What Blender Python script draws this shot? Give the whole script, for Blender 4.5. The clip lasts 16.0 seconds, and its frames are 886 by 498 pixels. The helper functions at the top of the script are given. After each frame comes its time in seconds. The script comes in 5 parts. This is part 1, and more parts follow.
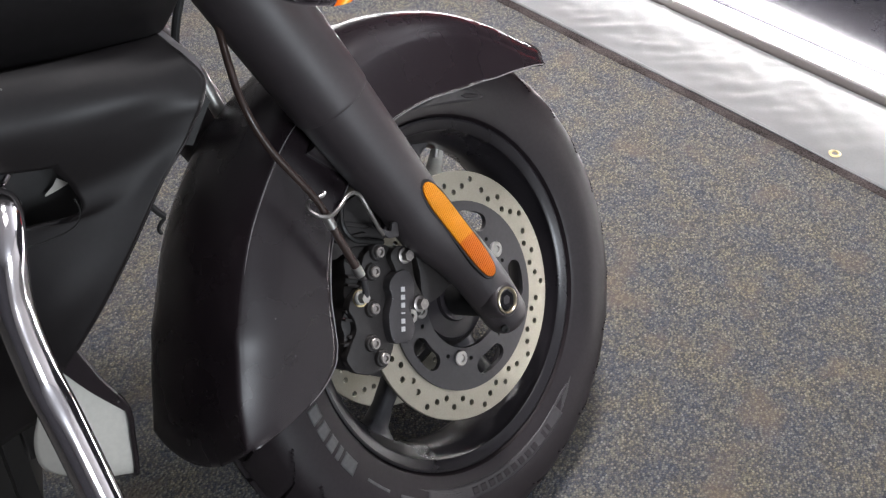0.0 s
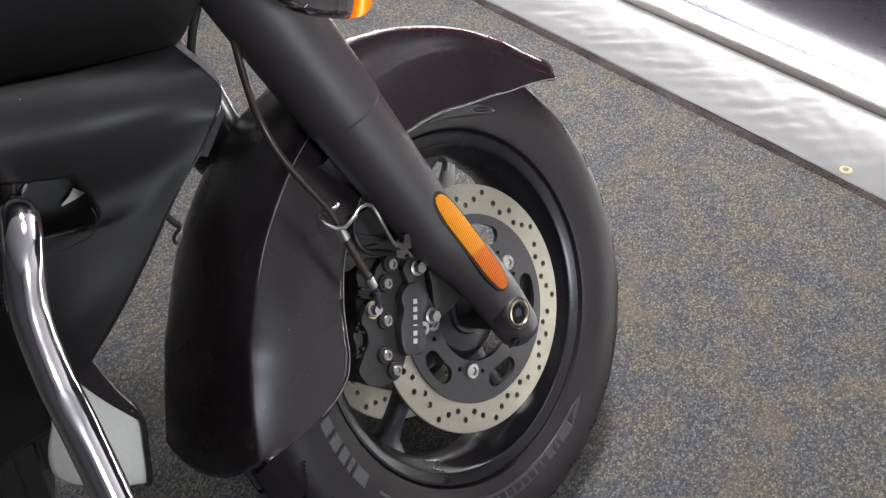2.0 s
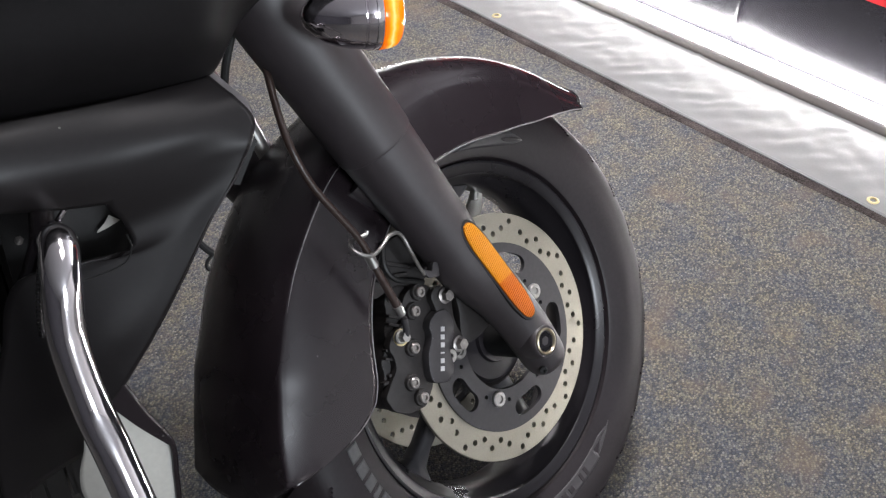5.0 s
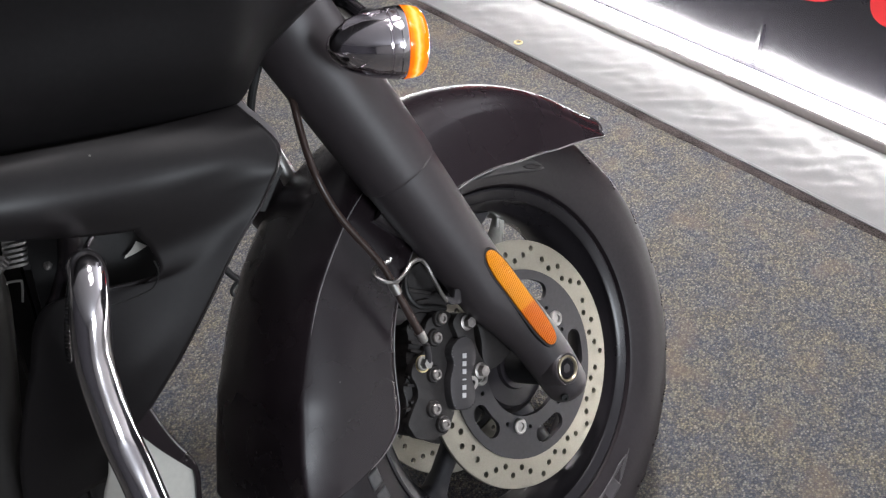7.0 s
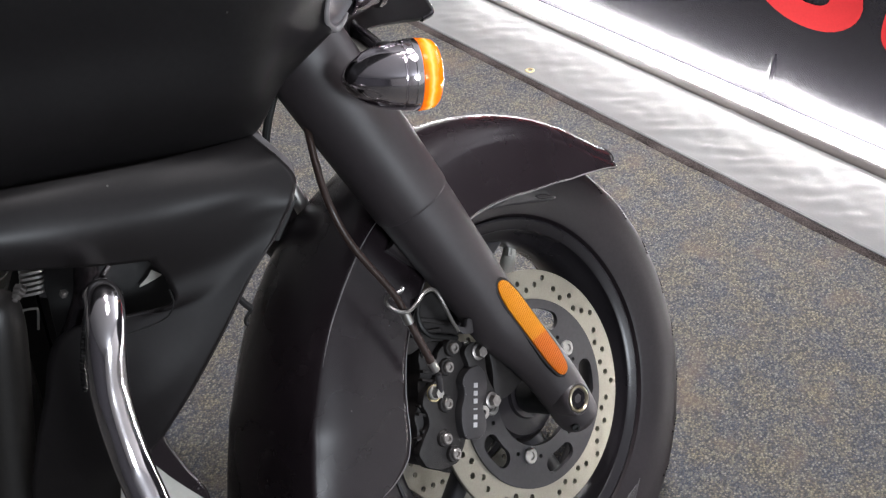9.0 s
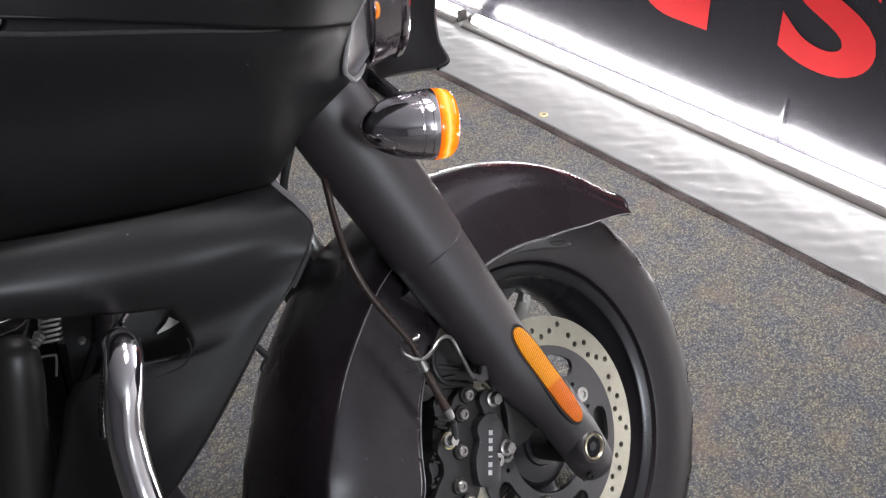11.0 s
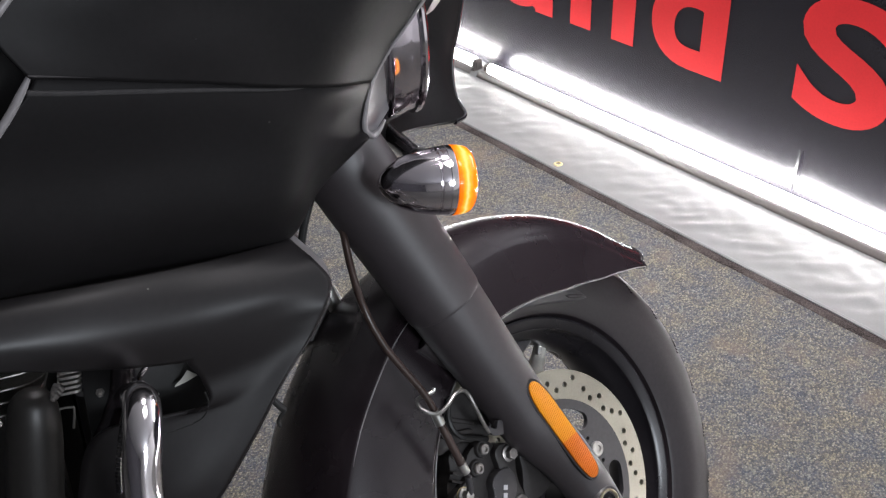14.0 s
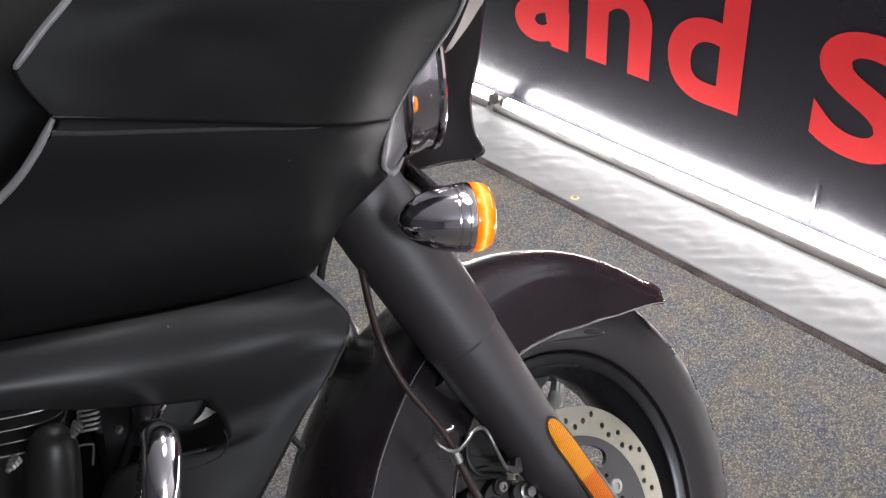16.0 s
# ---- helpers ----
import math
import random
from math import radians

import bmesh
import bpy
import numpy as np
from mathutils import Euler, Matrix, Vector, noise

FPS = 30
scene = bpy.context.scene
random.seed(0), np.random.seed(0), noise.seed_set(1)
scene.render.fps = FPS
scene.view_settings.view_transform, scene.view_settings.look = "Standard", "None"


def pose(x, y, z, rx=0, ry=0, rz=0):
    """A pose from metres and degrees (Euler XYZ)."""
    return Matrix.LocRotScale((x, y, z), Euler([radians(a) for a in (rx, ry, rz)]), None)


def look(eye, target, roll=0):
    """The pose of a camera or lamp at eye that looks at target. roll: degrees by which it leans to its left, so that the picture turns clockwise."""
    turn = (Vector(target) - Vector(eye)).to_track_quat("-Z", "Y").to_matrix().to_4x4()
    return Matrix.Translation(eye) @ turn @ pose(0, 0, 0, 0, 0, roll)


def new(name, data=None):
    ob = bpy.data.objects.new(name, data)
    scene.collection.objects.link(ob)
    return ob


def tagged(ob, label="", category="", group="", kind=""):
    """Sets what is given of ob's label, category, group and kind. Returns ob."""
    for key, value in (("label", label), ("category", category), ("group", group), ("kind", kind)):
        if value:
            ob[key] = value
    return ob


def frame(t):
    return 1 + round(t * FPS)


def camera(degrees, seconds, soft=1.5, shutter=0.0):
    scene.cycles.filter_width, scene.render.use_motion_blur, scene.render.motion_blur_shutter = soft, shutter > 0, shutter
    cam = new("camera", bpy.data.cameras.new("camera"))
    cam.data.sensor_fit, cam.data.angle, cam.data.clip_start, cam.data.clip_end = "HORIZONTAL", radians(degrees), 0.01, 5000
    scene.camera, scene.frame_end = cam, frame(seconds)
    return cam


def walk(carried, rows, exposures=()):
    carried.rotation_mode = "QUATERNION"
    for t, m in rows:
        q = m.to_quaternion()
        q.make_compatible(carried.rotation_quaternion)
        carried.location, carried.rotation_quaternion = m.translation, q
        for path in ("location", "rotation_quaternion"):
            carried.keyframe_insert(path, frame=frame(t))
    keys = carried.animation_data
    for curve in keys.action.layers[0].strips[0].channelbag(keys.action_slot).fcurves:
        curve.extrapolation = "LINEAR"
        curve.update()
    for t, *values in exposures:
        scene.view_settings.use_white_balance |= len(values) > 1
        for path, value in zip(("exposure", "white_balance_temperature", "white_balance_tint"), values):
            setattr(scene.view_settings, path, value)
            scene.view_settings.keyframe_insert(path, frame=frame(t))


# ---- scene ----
cam = camera(45.81, 16.0, soft=1.3)
PATH = [
    (0.0, pose(-0.7058, -0.5547, 1.2062, 46.663, -0.013, -53.225)),
    (0.5, pose(-0.7082, -0.5554, 1.2050, 46.895, 0.067, -53.090)),
    (1.0, pose(-0.7105, -0.5560, 1.2042, 47.221, 0.106, -52.992)),
    (1.5, pose(-0.7125, -0.5564, 1.2037, 47.510, 0.244, -52.930)),
    (2.0, pose(-0.7144, -0.5568, 1.2034, 47.727, 0.211, -52.769)),
    (2.5, pose(-0.7162, -0.5571, 1.2035, 48.016, 0.300, -52.678)),
    (3.0, pose(-0.7178, -0.5573, 1.2039, 48.291, 0.363, -52.478)),
    (3.5, pose(-0.7193, -0.5574, 1.2044, 48.515, 0.469, -52.306)),
    (4.0, pose(-0.7206, -0.5574, 1.2053, 48.794, 0.614, -52.124)),
    (6.5, pose(-0.7256, -0.5562, 1.2122, 50.278, 1.151, -50.847)),
    (7.0, pose(-0.7263, -0.5558, 1.2141, 50.647, 1.247, -50.600)),
    (7.5, pose(-0.7269, -0.5554, 1.2160, 50.964, 1.265, -50.332)),
    (8.0, pose(-0.7274, -0.5548, 1.2180, 51.312, 1.255, -50.161)),
    (8.5, pose(-0.7279, -0.5543, 1.2201, 51.696, 1.232, -50.075)),
    (9.0, pose(-0.7283, -0.5537, 1.2222, 51.960, 1.245, -49.947)),
    (11.5, pose(-0.7297, -0.5502, 1.2330, 54.687, 1.522, -49.142)),
    (12.0, pose(-0.7299, -0.5495, 1.2351, 55.105, 1.527, -49.020)),
    (12.5, pose(-0.7301, -0.5487, 1.2370, 55.512, 1.556, -48.886)),
    (13.0, pose(-0.7302, -0.5480, 1.2389, 55.774, 1.529, -48.838)),
    (13.5, pose(-0.7304, -0.5472, 1.2406, 56.150, 1.483, -48.648)),
    (14.0, pose(-0.7306, -0.5465, 1.2423, 56.557, 1.498, -48.457)),
    (14.5, pose(-0.7308, -0.5458, 1.2437, 56.964, 1.625, -48.314)),
    (15.0, pose(-0.7310, -0.5450, 1.2450, 57.386, 1.728, -48.094)),
    (15.5, pose(-0.7312, -0.5443, 1.2461, 57.833, 1.827, -47.876)),
    (16.0, pose(-0.7315, -0.5437, 1.2470, 58.328, 1.942, -47.736)),
]
walk(cam, PATH)

# ---- world and light ----
world = bpy.data.worlds.new("hall_air")
world.use_nodes = True
world.node_tree.nodes["Background"].inputs[0].default_value = (0.75, 0.8, 0.9, 1)
world.node_tree.nodes["Background"].inputs[1].default_value = 0.08
scene.world = world


def lamp(name, m, watts, sx, sy, colour, spread=180):
    data = bpy.data.lights.new(name, "AREA")
    data.shape, data.size, data.size_y, data.energy, data.color = "RECTANGLE", sx, sy, watts, colour
    data.spread = radians(spread)
    ob = new(name, data)
    ob.matrix_world = m
    return ob


# ---- axes of the bike and the banner ----
HUB = 0.2887                                   # height of the motorcycle's own origin
WHEEL = pose(0.0008, 0.0026, 0.2831, -29.54, 0, -1.36) @ Matrix.Scale(0.9807, 4)          # x along the steered wheel, -y to its right side, z up in its plane
STEER = pose(0, 0, HUB, -29.78, 0, 0)          # fender, hose and guide, steered with the fork
BODY = pose(0, 0, HUB, -16.58, 0, -32.09)      # x along the motorcycle, -y to its right side, leaning on the stand
BANNER = Matrix(((-0.1572, 0.9875, 0, 1.2372), (-0.9875, -0.1572, 0, -0.1970), (0, 0, 1, 0), (0, 0, 0, 1)))
# banner: x along it, y away from the motorcycle, z up


# ---- materials ----
def material(name, colour, rough=0.5, metal=0.0, grain=0.0, grain_size=200.0, bump=0.0, bump_size=400.0,
             rough_var=0.0, coat=0.0, spec=0.5, dust=0.0):
    """A surface with a fine grain, a large-scale variation and a fine relief."""
    m = bpy.data.materials.new(name)
    m.use_nodes = True
    nt, links = m.node_tree.nodes, m.node_tree.links
    b = nt["Principled BSDF"]
    b.inputs["Roughness"].default_value = rough
    b.inputs["Metallic"].default_value = metal
    b.inputs["Coat Weight"].default_value = coat
    b.inputs["Coat Roughness"].default_value = 0.08
    b.inputs["Specular IOR Level"].default_value = spec
    tc = nt.new("ShaderNodeTexCoord")
    fine = nt.new("ShaderNodeTexNoise")
    fine.inputs["Scale"].default_value, fine.inputs["Detail"].default_value = grain_size, 3
    wide = nt.new("ShaderNodeTexNoise")
    wide.inputs["Scale"].default_value, wide.inputs["Detail"].default_value = 9, 5
    links.new(tc.outputs["Object"], fine.inputs["Vector"])
    links.new(tc.outputs["Object"], wide.inputs["Vector"])
    mix = nt.new("ShaderNodeMix")
    mix.data_type = "RGBA"
    mix.blend_type = "MULTIPLY"
    mix.inputs[0].default_value = 1.0
    mix.inputs[6].default_value = (*colour, 1)
    add = nt.new("ShaderNodeMath")
    add.operation = "ADD"
    links.new(fine.outputs["Fac"], add.inputs[0])
    links.new(wide.outputs["Fac"], add.inputs[1])
    rng = nt.new("ShaderNodeMapRange")
    rng.inputs["From Min"].default_value, rng.inputs["From Max"].default_value = 0.7, 1.3
    rng.inputs["To Min"].default_value, rng.inputs["To Max"].default_value = 1 - grain, 1 + grain
    links.new(add.outputs[0], rng.inputs[0])
    links.new(rng.outputs[0], mix.inputs[7])
    last = mix.outputs[2]
    if dust:
        spots = nt.new("ShaderNodeTexVoronoi")
        spots.inputs["Scale"].default_value = 26
        links.new(tc.outputs["Object"], spots.inputs["Vector"])
        small = nt.new("ShaderNodeMath")
        small.operation, small.inputs[1].default_value = "LESS_THAN", 0.028
        links.new(spots.outputs["Distance"], small.inputs[0])
        amount = nt.new("ShaderNodeMath")
        amount.operation, amount.inputs[1].default_value = "MULTIPLY", dust
        links.new(small.outputs[0], amount.inputs[0])
        speck = nt.new("ShaderNodeMix")
        speck.data_type = "RGBA"
        speck.inputs[7].default_value = (0.35, 0.35, 0.33, 1)
        links.new(amount.outputs[0], speck.inputs[0])
        links.new(last, speck.inputs[6])
        last = speck.outputs[2]
    links.new(last, b.inputs["Base Color"])
    if rough_var:
        rr = nt.new("ShaderNodeMapRange")
        rr.inputs["From Min"].default_value, rr.inputs["From Max"].default_value = 0.3, 0.7
        rr.inputs["To Min"].default_value, rr.inputs["To Max"].default_value = rough - rough_var, rough + rough_var
        links.new(wide.outputs["Fac"], rr.inputs[0])
        links.new(rr.outputs[0], b.inputs["Roughness"])
    if bump:
        bn = nt.new("ShaderNodeTexNoise")
        bn.inputs["Scale"].default_value, bn.inputs["Detail"].default_value = bump_size, 2
        links.new(tc.outputs["Object"], bn.inputs["Vector"])
        bm_ = nt.new("ShaderNodeBump")
        bm_.inputs["Strength"].default_value, bm_.inputs["Distance"].default_value = bump, 0.001
        links.new(bn.outputs["Fac"], bm_.inputs["Height"])
        links.new(bm_.outputs[0], b.inputs["Normal"])
    return m


def glow(name, colour, strength):
    m = bpy.data.materials.new(name)
    m.use_nodes = True
    b = m.node_tree.nodes["Principled BSDF"]
    b.inputs["Base Color"].default_value = (*colour, 1)
    b.inputs["Emission Color"].default_value = (*colour, 1)
    b.inputs["Emission Strength"].default_value = strength
    return m


SATIN = material("satin_black_paint", (0.0158, 0.0112, 0.0136), 0.27, grain=0.12, rough_var=0.03, bump=0.012, bump_size=900, dust=0.25, spec=0.62)
FAIRSATIN = material("satin_black_fairing_paint", (0.0092, 0.0085, 0.0090), 0.46, grain=0.15, rough_var=0.04, bump=0.04, bump_size=900, dust=0.12, spec=0.10)
SHIELDSATIN = material("satin_black_shield_paint", (0.0092, 0.0078, 0.0084), 0.42, grain=0.15, rough_var=0.04, bump=0.04, bump_size=900, dust=0.3, spec=0.37)
FORKPAINT = material("satin_black_fork", (0.036, 0.0295, 0.0325), 0.50, grain=0.1, rough_var=0.04, bump=0.05, bump_size=1200, spec=0.8)
GLOSS = material("gloss_black_plastic", (0.012, 0.011, 0.013), 0.12, grain=0.1, coat=0.3)
BLACKPLASTIC = material("black_plastic", (0.012, 0.012, 0.012), 0.5, grain=0.2, bump=0.1)
RUBBER = material("tyre_rubber", (0.0160, 0.0120, 0.0142), 0.50, grain=0.25, rough_var=0.06, bump=0.14, bump_size=700, spec=0.36)
SIDEMARK = material("tyre_side_mark", (0.042, 0.038, 0.041), 0.45, grain=0.2)
LETTERING = material("tyre_lettering", (0.075, 0.075, 0.077), 0.5, grain=0.2)
RIMPAINT = material("wheel_black", (0.013, 0.0115, 0.0138), 0.30, grain=0.15, rough_var=0.05)
DISC = material("disc_steel", (0.385, 0.366, 0.305), 0.38, metal=0.85, grain=0.08, grain_size=500, rough_var=0.08)
CARRIER = material("disc_carrier", (0.052, 0.050, 0.053), 0.42, metal=0.3, grain=0.12)
CALIPER = material("caliper_cast", (0.021, 0.0185, 0.018), 0.5, grain=0.25, bump=0.35, bump_size=900)
CALIPERFACE = material("caliper_face", (0.056, 0.053, 0.056), 0.42, metal=0.3, grain=0.1)
STEEL = material("zinc_steel", (0.50, 0.49, 0.47), 0.33, metal=0.95, grain=0.15, rough_var=0.08)
CHROME = material("chrome", (0.80, 0.765, 0.785), 0.115, metal=1.0, grain=0.02)
BEZELCHROME = material("dark_bezel_chrome", (0.60, 0.56, 0.60), 0.11, metal=1.0, grain=0.03)
DARKCHROME = material("smoked_chrome", (0.74, 0.69, 0.73), 0.10, metal=1.0, grain=0.03)
# fairing black made lighter, as the crease's lit line
CREASESHINE = material("crease_highlight", (0.040, 0.038, 0.039), 0.6, grain=0.2, spec=0.15)
# pale grey stands in for the light that rounded black edges catch
EDGESHINE = material("pale_edge_shine", (0.20, 0.19, 0.195), 0.34, grain=0.25, grain_size=90)
AXLEEND = material("plated_axle", (0.62, 0.55, 0.40), 0.3, metal=0.9, grain=0.2)
SPOKEPAINT = material("spoke_dark_grey", (0.045, 0.044, 0.048), 0.35, grain=0.15)
BRASS = material("brass", (0.72, 0.62, 0.36), 0.48, metal=0.8, grain=0.1)
SILVERPAINT = material("pale_grey_paint", (0.62, 0.61, 0.56), 0.45, grain=0.06, rough_var=0.05)
HOSE = material("brake_hose", (0.040, 0.026, 0.022), 0.30, grain=0.2)
PRINT = material("pale_grey_print", (0.50, 0.50, 0.51), 0.5, grain=0.15)
BOLTSTEEL = material("dull_zinc_steel", (0.36, 0.34, 0.325), 0.38, metal=0.9, grain=0.3, rough_var=0.1)
ALLOY = material("bare_alloy", (0.55, 0.54, 0.52), 0.35, metal=0.9, grain=0.2)
ENGINE = material("engine_black", (0.016, 0.0145, 0.0135), 0.42, grain=0.2, bump=0.07)
SMOKED = material("smoked_screen", (0.13, 0.095, 0.085), 0.55, grain=0.15, spec=0.15)
CUPGREY = material("cup_grey", (0.075, 0.074, 0.080), 0.42, grain=0.1)


def reflector_material():
    m = material("amber_reflector", (0.95, 0.27, 0.005), 0.35, grain=0.1, spec=0.2)
    nt, links = m.node_tree.nodes, m.node_tree.links
    tc = nt.new("ShaderNodeTexCoord")
    vo = nt.new("ShaderNodeTexVoronoi")
    vo.inputs["Scale"].default_value = 400
    vo.inputs["Randomness"].default_value = 0.15
    links.new(tc.outputs["Object"], vo.inputs["Vector"])
    bp = nt.new("ShaderNodeBump")
    bp.inputs["Strength"].default_value, bp.inputs["Distance"].default_value = 0.9, 0.0015
    links.new(vo.outputs["Distance"], bp.inputs["Height"])
    b = nt["Principled BSDF"]
    links.new(bp.outputs[0], b.inputs["Normal"])
    cells = nt.new("ShaderNodeValToRGB")
    cells.color_ramp.elements[0].position, cells.color_ramp.elements[0].color = 0.25, (0.9, 0.35, 0.010, 1)
    cells.color_ramp.elements[1].position, cells.color_ramp.elements[1].color = 0.70, (0.42, 0.10, 0.004, 1)
    links.new(vo.outputs["Distance"], cells.inputs[0])
    # the lower half of the lens has its prisms turned and reads redder
    sep = nt.new("ShaderNodeSeparateXYZ")
    links.new(tc.outputs["Object"], sep.inputs[0])
    half = nt.new("ShaderNodeMath")
    half.operation, half.inputs[1].default_value = "LESS_THAN", 0.106
    links.new(sep.outputs[2], half.inputs[0])
    tint = nt.new("ShaderNodeMix")
    tint.data_type, tint.blend_type = "RGBA", "MULTIPLY"
    tint.inputs[7].default_value = (0.85, 0.52, 0.3, 1)
    links.new(half.outputs[0], tint.inputs[0])
    links.new(cells.outputs[0], tint.inputs[6])
    links.new(tint.outputs[2], b.inputs["Base Color"])
    return m


AMBER = reflector_material()


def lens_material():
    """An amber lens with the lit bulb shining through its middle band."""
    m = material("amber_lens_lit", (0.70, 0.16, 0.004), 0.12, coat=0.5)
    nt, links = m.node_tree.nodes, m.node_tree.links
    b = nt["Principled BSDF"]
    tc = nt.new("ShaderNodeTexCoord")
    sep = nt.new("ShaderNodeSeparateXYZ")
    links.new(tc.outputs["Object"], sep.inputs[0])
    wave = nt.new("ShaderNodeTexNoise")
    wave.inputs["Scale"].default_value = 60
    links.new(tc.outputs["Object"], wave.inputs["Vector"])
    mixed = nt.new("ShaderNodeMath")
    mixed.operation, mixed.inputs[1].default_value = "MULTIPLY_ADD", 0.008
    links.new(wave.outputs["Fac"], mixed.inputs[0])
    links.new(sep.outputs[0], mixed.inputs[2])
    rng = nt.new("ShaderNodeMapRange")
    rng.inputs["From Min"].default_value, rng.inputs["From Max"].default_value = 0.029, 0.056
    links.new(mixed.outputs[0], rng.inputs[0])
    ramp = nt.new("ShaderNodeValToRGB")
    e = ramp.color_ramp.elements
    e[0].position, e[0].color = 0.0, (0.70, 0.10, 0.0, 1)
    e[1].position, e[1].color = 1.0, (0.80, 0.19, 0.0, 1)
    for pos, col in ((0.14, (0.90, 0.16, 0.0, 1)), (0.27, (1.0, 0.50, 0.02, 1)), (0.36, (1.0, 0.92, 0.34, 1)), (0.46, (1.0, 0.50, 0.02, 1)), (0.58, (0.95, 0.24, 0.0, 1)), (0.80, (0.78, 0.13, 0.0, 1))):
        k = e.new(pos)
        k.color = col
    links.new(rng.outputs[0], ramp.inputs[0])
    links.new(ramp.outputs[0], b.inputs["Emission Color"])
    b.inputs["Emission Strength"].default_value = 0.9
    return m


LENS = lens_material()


def carpet_material():
    """Blue-grey loop-pile carpet with yellow flecks and brown stains."""
    m = bpy.data.materials.new("loop_pile_carpet")
    m.use_nodes = True
    nt, links = m.node_tree.nodes, m.node_tree.links
    b = nt["Principled BSDF"]
    b.inputs["Roughness"].default_value = 0.95
    b.inputs["Specular IOR Level"].default_value = 0.15
    tc = nt.new("ShaderNodeTexCoord")
    rot = nt.new("ShaderNodeMapping")
    rot.inputs["Rotation"].default_value = (0, 0, radians(-38))
    rot.inputs["Scale"].default_value = (1.0, 1.25, 1.0)
    links.new(tc.outputs["Object"], rot.inputs["Vector"])
    loops = nt.new("ShaderNodeTexVoronoi")
    loops.inputs["Scale"].default_value = 265
    loops.inputs["Randomness"].default_value = 0.75
    links.new(rot.outputs[0], loops.inputs["Vector"])
    sep = nt.new("ShaderNodeSeparateColor")
    links.new(loops.outputs["Color"], sep.inputs[0])
    ramp = nt.new("ShaderNodeValToRGB")
    e = ramp.color_ramp.elements
    e[0].position, e[0].color = 0.0, (0.088, 0.091, 0.102, 1)
    e[1].position, e[1].color = 1.0, (0.308, 0.297, 0.264, 1)
    for pos, col in ((0.3, (0.122, 0.125, 0.136, 1)), (0.55, (0.189, 0.185, 0.168, 1)), (0.8, (0.247, 0.232, 0.193, 1))):
        k = e.new(pos)
        k.color = col
    links.new(sep.outputs[0], ramp.inputs[0])
    # patches of colour, a hand wide
    patch = nt.new("ShaderNodeTexNoise")
    patch.inputs["Scale"].default_value, patch.inputs["Detail"].default_value = 16, 6
    links.new(tc.outputs["Object"], patch.inputs["Vector"])
    pr = nt.new("ShaderNodeValToRGB")
    pe = pr.color_ramp.elements
    pe[0].position, pe[0].color = 0.36, (0.86, 0.90, 1.0, 1)
    pe[1].position, pe[1].color = 0.66, (1.12, 1.06, 0.94, 1)
    links.new(patch.outputs["Fac"], pr.inputs[0])
    mul = nt.new("ShaderNodeMix")
    mul.data_type, mul.blend_type = "RGBA", "MULTIPLY"
    mul.inputs[0].default_value = 1.0
    # shade between the loops, mixed into the colour as a dark grey
    gap = nt.new("ShaderNodeMapRange")
    gap.inputs["From Min"].default_value, gap.inputs["From Max"].default_value = 0.22, 0.62
    gap.inputs["To Min"].default_value, gap.inputs["To Max"].default_value = 0.0, 0.52
    links.new(loops.outputs["Distance"], gap.inputs[0])
    loop_shade = nt.new("ShaderNodeMix")
    loop_shade.data_type = "RGBA"
    loop_shade.inputs[7].default_value = (0.045, 0.045, 0.048, 1)
    links.new(gap.outputs[0], loop_shade.inputs[0])
    links.new(ramp.outputs[0], loop_shade.inputs[6])
    links.new(loop_shade.outputs[2], mul.inputs[6])
    links.new(pr.outputs[0], mul.inputs[7])
    # brown stains
    st = nt.new("ShaderNodeTexNoise")
    st.inputs["Scale"].default_value, st.inputs["Detail"].default_value = 7, 4
    links.new(tc.outputs["Object"], st.inputs["Vector"])
    sr = nt.new("ShaderNodeMapRange")
    sr.inputs["From Min"].default_value, sr.inputs["From Max"].default_value = 0.57, 0.70
    sr.inputs["To Max"].default_value = 0.5
    links.new(st.outputs["Fac"], sr.inputs[0])
    stain = nt.new("ShaderNodeMix")
    stain.data_type = "RGBA"
    stain.inputs[7].default_value = (0.21, 0.158, 0.112, 1)
    links.new(sr.outputs[0], stain.inputs[0])
    links.new(mul.outputs[2], stain.inputs[6])
    links.new(stain.outputs[2], b.inputs["Base Color"])
    bn = nt.new("ShaderNodeBump")
    bn.inputs["Strength"].default_value, bn.inputs["Distance"].default_value = 0.75, 0.0040
    bn.invert = True
    links.new(loops.outputs["Distance"], bn.inputs["Height"])
    links.new(bn.outputs[0], b.inputs["Normal"])
    return m


CARPET = carpet_material()
VINYL = material("black_banner_vinyl", (0.014, 0.013, 0.018), 0.27, grain=0.02)
FLAPVINYL = material("grey_vinyl", (0.205, 0.209, 0.209), 0.48, grain=0.06, rough_var=0.04)
# carpet in the hem's shade, the darkness put into the colour
HEMSHADE = material("shaded_carpet", (0.062, 0.052, 0.050), 0.95, grain=0.85, grain_size=330, bump=0.9, bump_size=300, spec=0.04)
REDPRINT = material("red_print", (0.66, 0.03, 0.035), 0.5, grain=0.05, spec=0.15)
CHANNEL = material("lamp_channel", (0.15, 0.135, 0.127), 0.4, grain=0.05)
TUBE = glow("tube_light", (1.0, 0.98, 0.97), 65.0)
WALLPAINT = material("cream_wall", (0.26, 0.248, 0.235), 0.7, grain=0.05)
# whitened to throw fill light on chrome, fork and skirt
BOUNCEWALL = material("white_bounce_wall", (0.62, 0.61, 0.60), 0.7, grain=0.04)
# made dark only to cut the light bounced from the west
NOBOUNCEWALL = material("dark_unseen_wall", (0.06, 0.058, 0.065), 0.9, grain=0.1)
